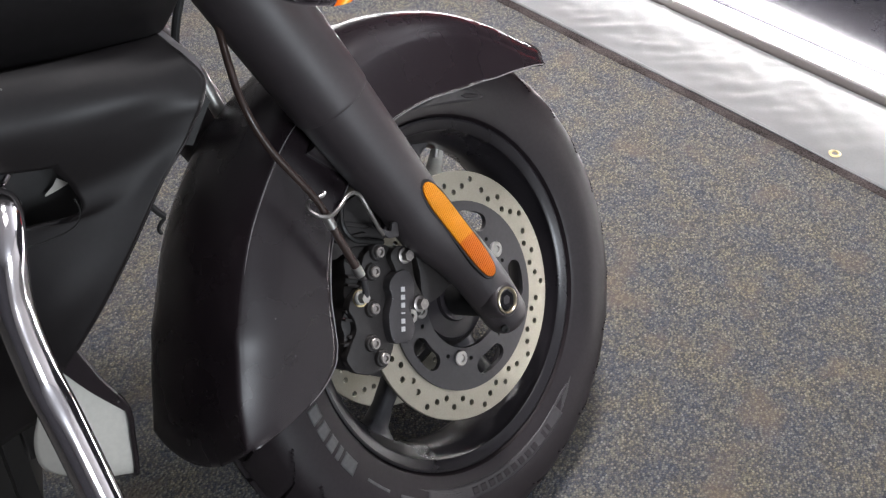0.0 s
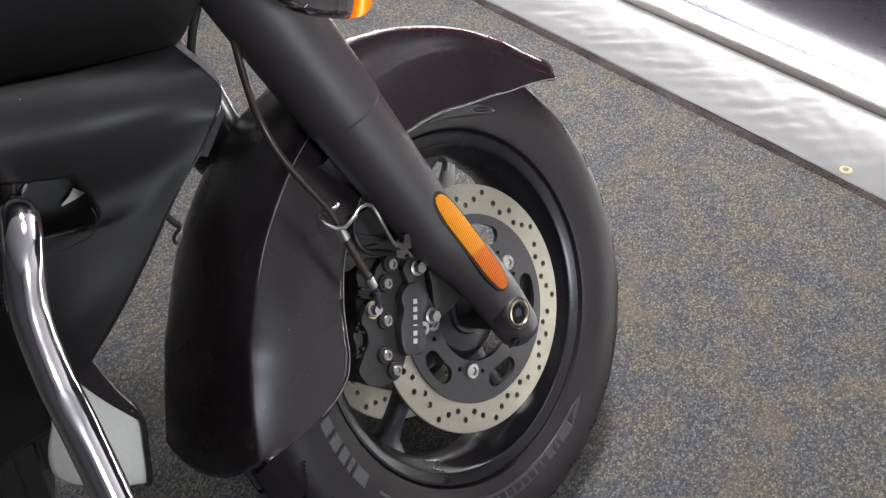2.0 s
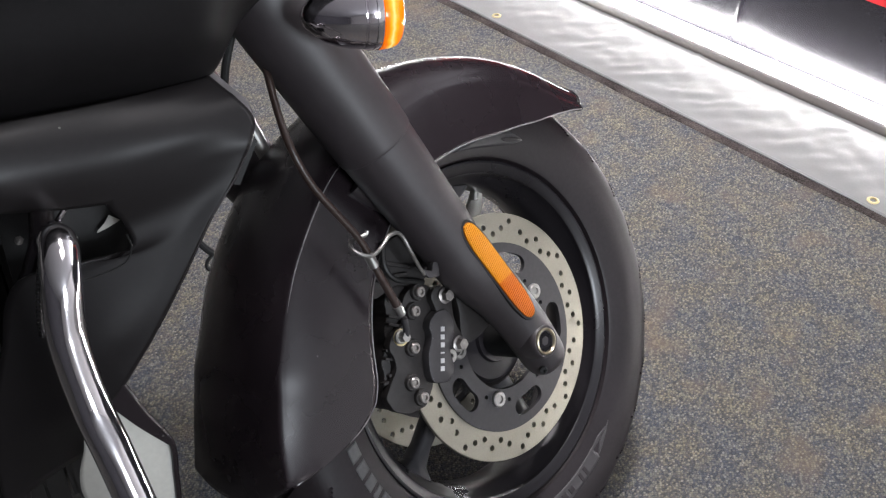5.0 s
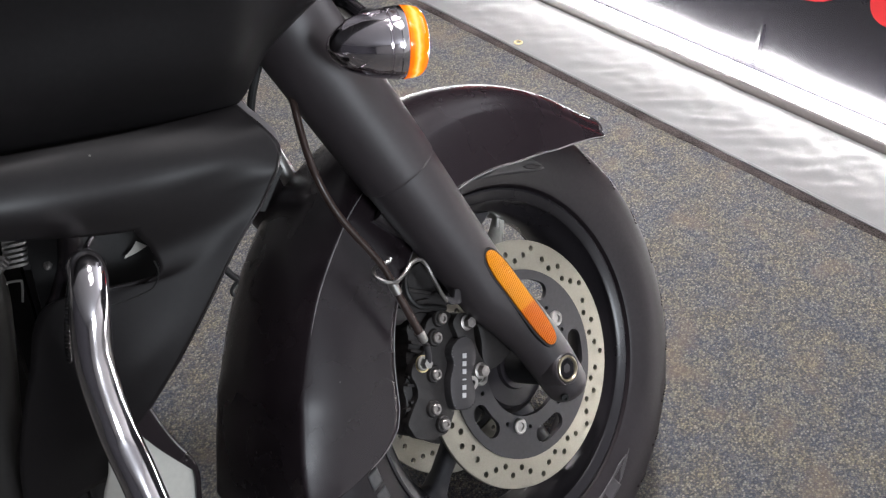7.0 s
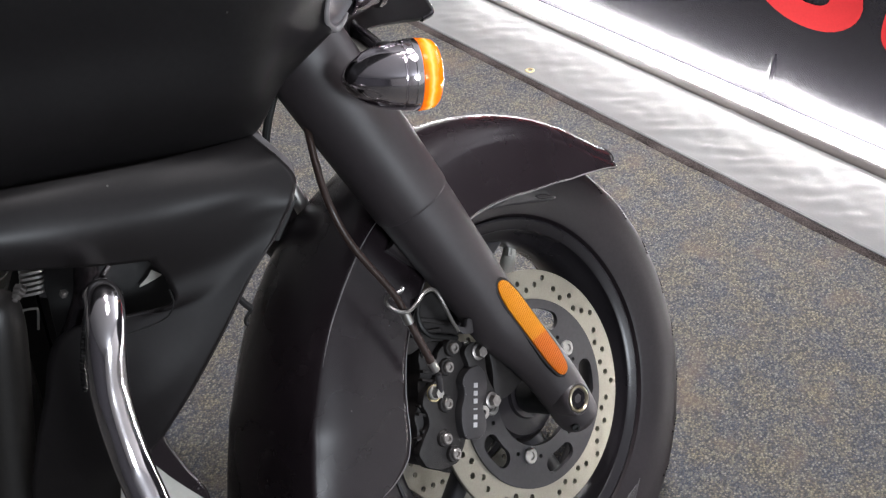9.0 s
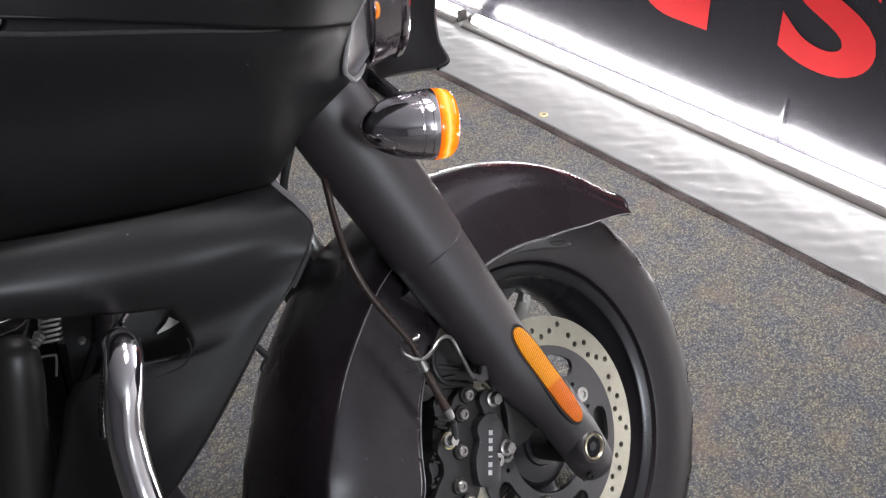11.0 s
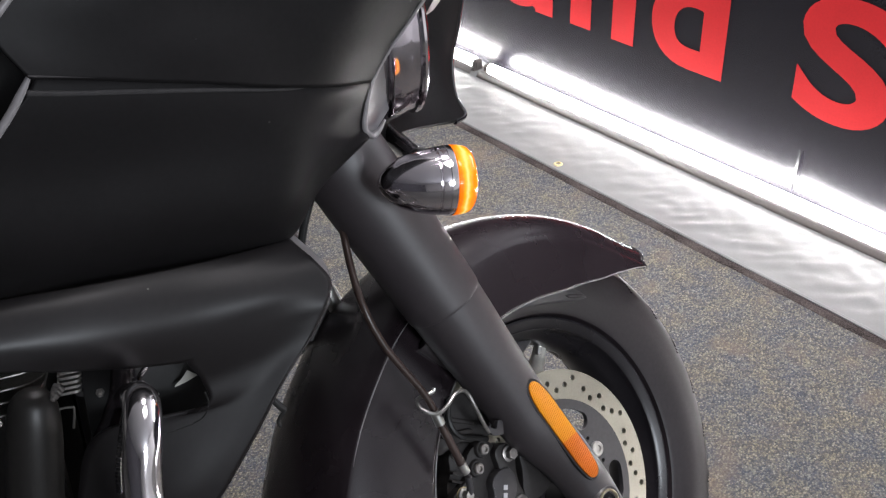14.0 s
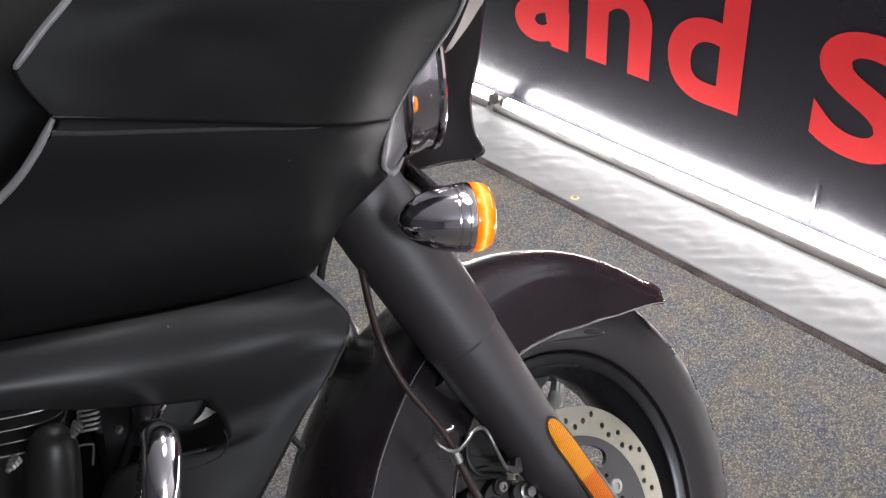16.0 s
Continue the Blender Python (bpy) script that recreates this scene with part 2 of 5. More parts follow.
CEILING = material("white_ceiling", (0.42, 0.42, 0.43), 0.8, grain=0.03)


# ---- mesh helpers ----
def link_mesh(name, bm, mat, sharp=35.0, m=None):
    bmesh.ops.recalc_face_normals(bm, faces=bm.faces)
    me = bpy.data.meshes.new(name)
    bm.to_mesh(me)
    bm.free()
    for p in me.polygons:
        p.use_smooth = True
    me.set_sharp_from_angle(angle=radians(sharp))
    me.materials.append(mat)
    ob = new(name, me)
    if m is not None:
        ob.matrix_world = m
    return ob


def part(name, bm, mat, parent, label="", m=None, sharp=35.0):
    ob = link_mesh(name, bm, mat, sharp)
    ob.parent = parent
    if m is not None:
        ob.matrix_basis = m
    return tagged(ob, label)


def again(ob, m):
    """The same part once more, on the same mesh."""
    c = ob.copy()
    scene.collection.objects.link(c)
    c.matrix_basis = m
    return c


def spline(pts, n):
    """n points on a smooth curve through the given ones."""
    p = [Vector(q) for q in pts]
    if len(p) == 2:
        return [p[0].lerp(p[1], i / (n - 1)) for i in range(n)]
    ext = [2 * p[0] - p[1]] + p + [2 * p[-1] - p[-2]]
    out = []
    for i in range(n):
        s = i / (n - 1) * (len(p) - 1)
        k = min(int(s), len(p) - 2)
        t = s - k
        a, b, c, d = ext[k:k + 4]
        out.append(0.5 * ((2 * b) + (c - a) * t + (2 * a - 5 * b + 4 * c - d) * t * t + (3 * b - a - 3 * c + d) * t ** 3))
    return out


def sheet(rows, closed=False):
    """A mesh over a grid of points."""
    bm = bmesh.new()
    vs = [[bm.verts.new(p) for p in r] for r in rows]
    for r0, r1 in zip(vs, vs[1:]):
        n = len(r0)
        for j in range(n if closed else n - 1):
            bm.faces.new((r0[j], r0[(j + 1) % n], r1[(j + 1) % n], r1[j]))
    return bm


def patch(rows, nu=40, nv=30):
    """A smooth sheet through rows of points (forward, up, right)."""
    rows = [[Vector((a, -r, b)) for a, b, r in row] for row in rows]
    dense = [spline(r, nu) for r in rows]
    cols = [spline([d[j] for d in dense], nv) for j in range(nu)]
    return sheet([[cols[j][i] for j in range(nu)] for i in range(nv)])


def solid(ob, t, offset=-1.0):
    mod = ob.modifiers.new("thickness", "SOLIDIFY")
    mod.thickness, mod.offset = t, offset
    return ob


def tube(pts, r, n=16, steps=48, bm=None, caps=True):
    """A round bar along a smooth curve; r: one radius, or one for each given point."""
    path = spline(pts, steps)
    rad = [r] * steps if not isinstance(r, (list, tuple)) else [v.x for v in spline([(q, 0, 0) for q in r], steps)]
    own = bm or bmesh.new()
    up = Vector((0.31, 0.2, 0.93))
    rings = []
    for i, p in enumerate(path):
        t = (path[min(i + 1, steps - 1)] - path[max(i - 1, 0)]).normalized()
        side = t.cross(up).normalized()
        nrm = side.cross(t)
        up = nrm
        rings.append([own.verts.new(p + rad[i] * (math.cos(2 * math.pi * k / n) * side + math.sin(2 * math.pi * k / n) * nrm)) for k in range(n)])
    for a, b in zip(rings, rings[1:]):
        for k in range(n):
            own.faces.new((a[k], a[(k + 1) % n], b[(k + 1) % n], b[k]))
    if caps:
        own.faces.new(rings[0][::-1])
        own.faces.new(rings[-1])
    return own


def revolve(profile, n=96, axis="y", close=False):
    """A turned shape: profile of (radius, along)."""
    bm = bmesh.new()
    rows = []
    for r, y in profile:
        row = []
        for k in range(n):
            c, s = math.cos(2 * math.pi * k / n), math.sin(2 * math.pi * k / n)
            row.append(bm.verts.new((r * c, y, r * s) if axis == "y" else (y, r * c, r * s) if axis == "x" else (r * c, r * s, y)))
        rows.append(row)
    pairs = list(zip(rows, rows[1:])) + ([(rows[-1], rows[0])] if close else [])
    for a, b in pairs:
        for k in range(n):
            bm.faces.new((a[k], a[(k + 1) % n], b[(k + 1) % n], b[k]))
    if not close:
        for row, (r, y) in ((rows[0], profile[0]), (rows[-1], profile[-1])):
            if r > 1e-5:
                bm.faces.new(row)
    bmesh.ops.remove_doubles(bm, verts=bm.verts, dist=1e-6)
    return bm


def prism(outline, l0, l1, bevel=0.0, segments=2):
    """An outline of (x, z), from l0 to l1 towards the right side (-y)."""
    bm = bmesh.new()
    a = [bm.verts.new((x, -l0, z)) for x, z in outline]
    b = [bm.verts.new((x, -l1, z)) for x, z in outline]
    n = len(outline)
    bm.faces.new(a)
    bm.faces.new(b[::-1])
    for i in range(n):
        bm.faces.new((a[i], b[i], b[(i + 1) % n], a[(i + 1) % n]))
    if bevel:
        bmesh.ops.recalc_face_normals(bm, faces=bm.faces)
        bmesh.ops.bevel(bm, geom=[e for e in bm.edges], offset=bevel, segments=segments, affect="EDGES", profile=0.6)
    return bm


def box(x0, x1, y0, y1, z0, z1, bevel=0.0):
    bm = bmesh.new()
    bmesh.ops.create_cube(bm, size=1)
    for v in bm.verts:
        v.co = Vector(((x0 + x1) / 2 + v.co.x * (x1 - x0), (y0 + y1) / 2 + v.co.y * (y1 - y0), (z0 + z1) / 2 + v.co.z * (z1 - z0)))
    if bevel:
        bmesh.ops.bevel(bm, geom=list(bm.edges), offset=bevel, segments=2, affect="EDGES")
    return bm


def rounded(outline, rad, n=5):
    """An outline with its corners rounded."""
    out = []
    k = len(outline)
    for i in range(k):
        p, q, s = (Vector(outline[(i + j) % k]) for j in (-1, 0, 1))
        d = min(rad, (p - q).length * 0.45, (s - q).length * 0.45)
        a, b = q + (p - q).normalized() * d, q + (s - q).normalized() * d
        for j in range(n):
            t = j / (n - 1)
            out.append(tuple((1 - t) ** 2 * a + 2 * t * (1 - t) * q + t * t * b))
    return out


def hex_bolt(r, h, flange=1.35):
    """A flanged hexagon bolt head that stands on y = 0 towards -y."""
    bm = revolve([(0, 0), (r * flange, 0), (r * flange, -h * 0.25), (r * 1.1, -h * 0.35), (0, -h * 0.35)], 24)
    top = bmesh.ops.create_cone(bm, cap_ends=True, segments=6, radius1=r, radius2=r * 0.93, depth=h * 0.8)["verts"]
    bmesh.ops.rotate(bm, verts=top, cent=(0, 0, 0), matrix=Matrix.Rotation(radians(90), 3, "X"))
    bmesh.ops.translate(bm, verts=top, vec=(0, -h * 0.7, 0))
    return bm


def socket_bolt(r, h):
    """A round head with a hexagon socket, on y = 0 towards -y."""
    return revolve([(0, 0), (r, 0), (r, -h * 0.75), (r * 0.85, -h), (r * 0.5, -h), (r * 0.45, -h * 0.45), (0, -h * 0.4)], 24)


# ---- the hall ----
def slab(name, x0, x1, y0, y1, z0, z1, mat, label, category):
    return tagged(link_mesh(name, box(x0, x1, y0, y1, z0, z1), mat), label, category, kind="structure")


slab("floor", -6, 6, -6, 6, -0.05, 0, CARPET, "blue-grey loop-pile carpet with yellow flecks and brown stains", "carpet")
slab("wall_north", -6.1, 6.1, 6, 6.1, -0.05, 3.4, WALLPAINT, "plain cream painted hall wall", "wall")
# the south wall is unseen and serves as a white reflector
slab("wall_south", -6.1, -2.5, -6.1, -6, -0.05, 3.4, BOUNCEWALL, "plain unseen hall wall, white to bounce light", "wall")
slab("wall_south", -0.9, 6.1, -6.1, -6, -0.05, 3.4, BOUNCEWALL, "plain unseen hall wall, white to bounce light", "wall")
slab("wall_south", -2.5, -0.9, -6.1, -6, -0.05, 1.85, BOUNCEWALL, "plain unseen wall below the window, white to bounce light", "wall")
slab("wall_south", -2.5, -0.9, -6.1, -6, 3.25, 3.4, BOUNCEWALL, "plain unseen wall above the window, white to bounce light", "wall")
slab("window_2", -1.73, -1.67, -6.12, -5.98, 1.85, 3.25, CEILING, "white window mullion", "window")
slab("wall_east", 6, 6.1, -6, -4.2, -0.05, 3.4, WALLPAINT, "plain cream painted hall wall", "wall")
slab("wall_east", 6, 6.1, 0.4, 6, -0.05, 3.4, WALLPAINT, "plain cream painted hall wall", "wall")
slab("wall_east", 6, 6.1, -4.2, 0.4, -0.05, 0.3, WALLPAINT, "plain cream painted wall below the window", "wall")
slab("wall_east", 6, 6.1, -4.2, 0.4, 3.0, 3.4, WALLPAINT, "plain cream painted wall above the window", "wall")
for y in (-2.7, -1.1):
    slab("window_1", 5.98, 6.12, y - 0.03, y + 0.03, 0.3, 3.0, CEILING, "white window mullion", "window")
lamp("window_daylight", look((6.05, -1.9, 1.65), (0, -1.6, 1.2)), 660, 4.5, 2.6, (0.94, 0.95, 1.02))
# unseen wall, added dark so that rear-facing panels stay dim
slab("wall_west", -6.1, -6, -6, 6, -0.05, 3.4, NOBOUNCEWALL, "plain unseen hall wall, dark to hold back bounced light", "wall")
slab("ceiling", -6.1, 6.1, -6.1, 6.1, 3.4, 3.5, CEILING, "plain white hall ceiling", "ceiling")
lamp("ceiling_lamp", look((0.55, -0.75, 3.3), (0.55, -0.75, 0)), 20, 1.0, 1.0, (1.0, 0.96, 0.99))
lamp("window_daylight", look((-1.7, -5.95, 2.55), (-0.3, 0, 0.6)), 205, 1.5, 1.35, (0.86, 0.92, 1.0))
lamp("ceiling_lamp", look((0.88, 0.45, 3.3), (0.88, 0.45, 0)), 31, 0.5, 0.5, (1.0, 0.96, 0.99), 75)


# ---- banner, its flap and the tube light ----
def straight_stem(me, x0, wide, z0, high):
    """Gives the letter a plain upright stem down to its foot."""
    bm = bmesh.new()
    bm.from_mesh(me)
    right, left, top = x0 + wide, x0 + wide * 0.69, z0 + high * 0.5

    def slice_at(co, no, outer=False):
        bmesh.ops.bisect_plane(bm, geom=list(bm.verts) + list(bm.edges) + list(bm.faces), plane_co=co, plane_no=no, clear_outer=outer)
    slice_at((right, 0, 0), (1, 0, 0), True)
    slice_at((left, 0, 0), (1, 0, 0))
    slice_at((0, 0, top), (0, 0, 1))
    gone = [f for f in bm.faces if f.calc_center_median().x > left and f.calc_center_median().z < top]
    bmesh.ops.delete(bm, geom=gone, context="FACES")
    y = me.vertices[0].co.y
    bm.faces.new([bm.verts.new(c) for c in ((left, y, z0), (right, y, z0), (right, y, top), (left, y, top))])
    bm.to_mesh(me)
    bm.free()


def banner():
    root = tagged(new("banner"), "black vinyl barrier banner with large red lettering", "banner")
    root.matrix_world = BANNER
    columns = sorted([-3.4 + 5.0 * j / 240 for j in range(241)] + [-0.485 + 0.0017 * j for j in range(48)])
    rows = []
    for i in range(81):
        z = 0.004 + 1.15 * (i / 80) ** 1.7
        row = []
        for x in columns:
            pinch = 0.0045 * math.exp(-abs((x + 0.445 - 0.03 * (z - 0.07)) / 0.007) ** 1.5) * math.exp(-((z - 0.065) / 0.055) ** 2) + 0.00025 * math.exp(-((x + 0.445) / 0.03) ** 2) * math.sin((x + 0.445) * 210 + z * 60) * math.exp(-((z - 0.10) / 0.05) ** 2)
            sag = 0.004 * math.exp(-((x + 0.445) / 0.10) ** 2) * math.exp(-(z / 0.12) ** 2)
            wave = (0.003 * noise.noise((x * 2.3, z * 3, 1.7)) + 0.0005 * noise.noise((x * 11, z * 7, 4.1))) * (0.04 + math.exp(-(z / 0.09) ** 2))
            row.append((x, -pinch + sag + wave, z))
        rows.append(row)
    ob = part("vinyl_sheet", sheet(rows), VINYL, root)
    boxes = {"a": (-1.44, -1.229, 0.216, 0.432), "n": (-1.164, -0.947, 0.22, 0.432), "d": (-0.895, -0.677, 0.216, 0.512), "S": (-0.493, -0.268, 0.215, 0.491)}
    for ch, (x0, x1, z0, z1) in boxes.items():
        cu = bpy.data.curves.new("letter", "FONT")
        cu.body, cu.offset, cu.resolution_u = ch, 0.028, 8
        t = new("letter", cu)
        me = bpy.data.meshes.new_from_object(t)
        bpy.data.objects.remove(t)
        xs, ys = [v.co.x for v in me.vertices], [v.co.y for v in me.vertices]
        stem = 0.868 if ch == "a" else 1.0           # the a stands on a plain upright stem
        for v in me.vertices:
            u, w = (v.co.x - min(xs)) / (max(xs) - min(xs)) / stem, (v.co.y - min(ys)) / (max(ys) - min(ys))
            v.co = (x0 + u * (x1 - x0), -0.0008, z0 + w * (z1 - z0))
        if ch == "a":
            straight_stem(me, x0, x1 - x0, z0, z1 - z0)
        me.materials.append(REDPRINT)
        letter = new("letter", me)
        letter.parent = root
        tagged(letter, "red printed letter")
    block = rounded([(-0.221, 0.222), (-0.221, 0.340), (-0.030, 0.340), (-0.030, 0.222)], 0.060, 10)
    bm = bmesh.new()
    bm.faces.new([bm.verts.new((x, -0.0008, z)) for x, z in block])
    part("letter_block", bm, REDPRINT, root, "red printed block after the letters")
    return root


def flap():
    """The lower end of the banner, lying on the carpet with its hem and eyelets."""
    root = tagged(new("vinyl_flap"), "pale grey wrinkled vinyl flap lying on the carpet", "vinyl flap")
    root.matrix_world = BANNER
    rows = []
    for i in range(41):
        y = -0.298 + 0.30 * i / 40
        row = []
        for j in range(601):
            x = -3.4 + 5.0 * j / 600
            edge = 0.003 * noise.noise((x * 3.1, 0, 9)) + 0.002 * noise.noise((x * 13, 0, 3))
            lay = min(1, (i / 40) * 5)
            cross = noise.noise((x * 6 + y * 9, y * 4 - x * 2.5, 0.3))
            fine = noise.noise((x * 19 + y * 25, y * 17 - x * 8, 5.1))
            u, v = (x - 0.8 * y), (0.8 * x + y)
            fold = (noise.noise((u * 30, v * 9, 8.3)) + 0.4 * noise.noise((u * 61, v * 20, 3.1))) * (0.35 + max(0.0, noise.noise((x * 3.7, y * 6, 2.2)) + 0.25))
            lay *= max(0.0, min(1.0, (-0.075 - y) / 0.03))
            z = 0.0035 + lay * (0.0026 * abs(cross) + 0.0012 * fine + 0.0024 * fold) + 0.0025 * math.exp(-((x + 0.395 + (y + 0.3) * 0.35) / 0.005) ** 2) * max(0.0, min(1.0, (y + 0.262) / 0.02))
            row.append((x, y + edge * (1 - i / 40), z))
        rows.append(row)
    ob = part("sheet", sheet(rows), FLAPVINYL, root)
    solid(ob, 0.0012, 1)
    # folded hem along the front edge
    rows = []
    for y, z in ((-0.300, 0.001), (-0.3005, 0.0036), (-0.2995, 0.0044), (-0.293, 0.0050), (-0.291, 0.0042)):
        rows.append([(x, y + 0.003 * noise.noise((x * 3.1, 0, 9)) + 0.002 * noise.noise((x * 13, 0, 3)), z) for x in (-3.4 + 5.0 * j / 300 for j in range(301))])
    part("hem", sheet(rows), FLAPVINYL, root)
    ring = revolve([(0.0055, 0), (0.0105, 0), (0.0115, 0.0012), (0.0095, 0.0026), (0.0065, 0.0026), (0.0055, 0.001)], 24, axis="z", close=True)
    first = part("eyelet", ring, BRASS, root, "brass eyelet", m=pose(0.067, -0.279, 0.0058))
    for x in (-0.915, -1.9, 1.05):
        again(first, pose(x, -0.279, 0.0058))
    return root


def hem_shade_strip():
    """A dark uneven strip that paints the shade on the carpet along the hem."""
    rows = []
    for y, z in ((-0.322, 0.0006), (-0.319, 0.0022), (-0.301, 0.0022), (-0.298, 0.0006)):
        rows.append([(x, y + (0.003 * noise.noise((x * 21, 2, 0)) + 0.0035 * noise.noise((x * 5, 5, 0)) if y < -0.31 else 0), z) for x in (-3.4 + 5.0 * j / 500 for j in range(501))])
    ob = link_mesh("hem_shade", sheet(rows), HEMSHADE, m=BANNER)
    return tagged(ob, "dark strip for the shaded carpet along the vinyl hem", "carpet edge", kind="structure")


def tube_light(x0, x1):
    root = tagged(new("tube_light"), "glowing white tube light in a grey channel", "tube light", group="tube lights along the banner")
    root.matrix_world = BANNER
    near = lambda x: -0.048 + 0.0085 * (x + 1.44)     # the strip runs slightly askew to the banner
    prof = [(-0.040, 0.0035), (-0.036, 0.0100), (-0.031, 0.0175), (-0.026, 0.0205), (-0.0215, 0.0205), (-0.020, 0.0180), (-0.019, 0.006), (0.014, 0.005), (0.018, 0.008), (0.021, 0.008), (0.023, 0.004)]
    bm = sheet([[(x, near(x) + y, z) for y, z in prof] for x in (x0, x1)])
    solid(part("channel", bm, CHANNEL, root, "grey plastic channel"), 0.002)
    part("diffuser", tube([(x, near(x), 0.0215) for x in (x0 + 0.02, (x0 + x1) / 2, x1 - 0.02)], 0.0155, 18, 8), TUBE, root, "glowing white diffuser")
    for x in (x0, x1 - 0.02):
        part("end_cap", box(x, x + 0.02, near(x) - 0.014, near(x) + 0.014, 0.006, 0.034, 0.004), CHANNEL, root)
    return root


banner()
flap()
hem_shade_strip()
tube_light(-1.44, 1.5)
tube_light(-3.3, -1.47)


# ---- the motorcycle ----
BIKE = tagged(new("motorcycle"), "satin black touring motorcycle with chrome crash bar, parked on carpet", "motorcycle")


# front wheel
def tyre():
    prof = [(0.203, 0.044), (0.2120, 0.0450), (0.2150, 0.0470), (0.2172, 0.0520), (0.2182, 0.0548), (0.2195, 0.0570), (0.230, 0.0605), (0.245, 0.0642), (0.257, 0.0656), (0.268, 0.0652),
            (0.278, 0.0640), (0.287, 0.0615), (0.294, 0.0580), (0.2985, 0.0545), (0.3015, 0.0512), (0.307, 0.0430), (0.313, 0.0320), (0.3165, 0.0220), (0.3192, 0.0110), (0.320, 0.0)]
    full = prof + [(r, -y) for r, y in prof[-2::-1]]
    dense = spline([(r, y, 0) for r, y in full], 130)
    n = 900
    bm = bmesh.new()
    rows = []
    for i, p in enumerate(dense):
        along = (dense[min(i + 1, len(dense) - 1)] - dense[max(i - 1, 0)]).normalized()
        row = []
        for k in range(n):
            th = 2 * math.pi * k / n
            r, y = p.x, p.y
            depth = 0.0
            a = abs(y)
            if r > 0.280:
                # swept grooves, alternating on both sides
                u = (th / (2 * math.pi) * 29 + (0.5 if y > 0 else 0) + 0.6 * (a / 0.06) ** 1.5 + 26 * max(0.0, 0.302 - r)) % 1.0
                if abs(u - 0.5) < 0.044 * min(1.0, (0.0635 - a) / 0.012) and 0.008 < a < 0.0625:
                    depth = 0.0042
                if abs(a - 0.004) < 0.0025:
                    depth = 0.004
            r, y = r - depth * abs(along.y), y + depth * along.x * (1 if along.y < 0 else -1)
            row.append(bm.verts.new((r * math.cos(th), y, r * math.sin(th))))
        rows.append(row)
    for a, b in zip(rows, rows[1:]):
        for k in range(n):
            bm.faces.new((a[k], a[(k + 1) % n], b[(k + 1) % n], b[k]))
    return part("tyre", bm, RUBBER, BIKE, "black road tyre with raised sidewall lettering", m=WHEEL, sharp=28)


TYRE = tyre()


def sidewall(r):
    """How far out the tyre's side stands at that radius."""
    return 0.0605 + (r - 0.230) * 0.247 if r < 0.245 else 0.0642 + (r - 0.245) * 0.1


def on_sidewall(name, a0, a1, r0, r1, slant=0.0, mat=LETTERING, taper=1.0, n=6, lift=0.0009):
    """A raised plain mark on the tyre's right side, between two angles and two radii."""
    rows = []
    for i in range(7):
        t = i / 6
        r = r0 + (r1 - r0) * t
        w = (a1 - a0) * (1 + (taper - 1) * t)
        mid = (a0 + a1) / 2 + slant * (t - 0.5)
        rows.append([(r * math.cos(radians(mid + w * (j / n - 0.5))), -(sidewall(r) + lift), r * math.sin(radians(mid + w * (j / n - 0.5)))) for j in range(n + 1)])
    ob = part(name, sheet(rows), mat, TYRE)
    solid(ob, 0.0012, -1)
    return ob


for a, w in ((169.8, 3.6), (174.6, 4.4), (180.2, 3.6), (185.0, 3.0), (189.2, 1.6), (192.0, 5.2)):   # large maker's mark, as plain blocks
    on_sidewall("letter_block", a, a + w, 0.2380, 0.2540, 0.4)
for a, w in ((202.5, 8.6), (215.6, 7.0)):            # two long plain bars after it
    on_sidewall("bar_mark", a, a + w, 0.2440, 0.2472, mat=LETTERING)
on_sidewall("mark_band", 226, 287, 0.2330, 0.2512, mat=SIDEMARK, n=60)
for k in range(9):                                   # model name, as plain blocks on the paler band
    a = 243.4 + k * 3.4
    on_sidewall("letter_block", a, a + 2.3, 0.2380, 0.2470, 0.3, mat=RUBBER, lift=0.0016)
for a in (276.6, 279.2):
    on_sidewall("letter_block", a, a + 1.3, 0.2365, 0.2485, 0.0, mat=RUBBER, lift=0.0016)
for c in (290, 232):                                 # plain flame-shaped marks
    on_sidewall("flame_mark", c - 6, c + 6, 0.2335, 0.2385, 8.0, SIDEMARK, 0.35)
    on_sidewall("flame_mark", c - 3, c + 5, 0.2395, 0.2475, -7.0, SIDEMARK, 0.25)
flame = ((76, 0.2288, 0.2296), (70, 0.2290, 0.2340), (65, 0.2292, 0.2415), (61, 0.2306, 0.2452), (57.6, 0.2326, 0.2496), (54.6, 0.2350, 0.2521), (52, 0.2381, 0.2503), (50, 0.2420, 0.2482), (48.7, 0.2455, 0.2462))
hollow = ((57.2, 0.2405, 0.2412), (55.5, 0.2388, 0.2444), (53.5, 0.2398, 0.2458), (51.0, 0.2432, 0.2470), (49.4, 0.2464, 0.2470))
for outline, mat, lift in ((flame, SIDEMARK, 0.0009), (hollow, RUBBER, 0.0016)):
    rows = [[(r * math.cos(radians(a)), -(sidewall(r) + lift), r * math.sin(radians(a))) for a, r0, r1 in outline for r in (r0 + (r1 - r0) * k / 4,)] for k in range(5)]
    solid(part("flame_mark", sheet(rows), mat, TYRE), 0.0012, -1)


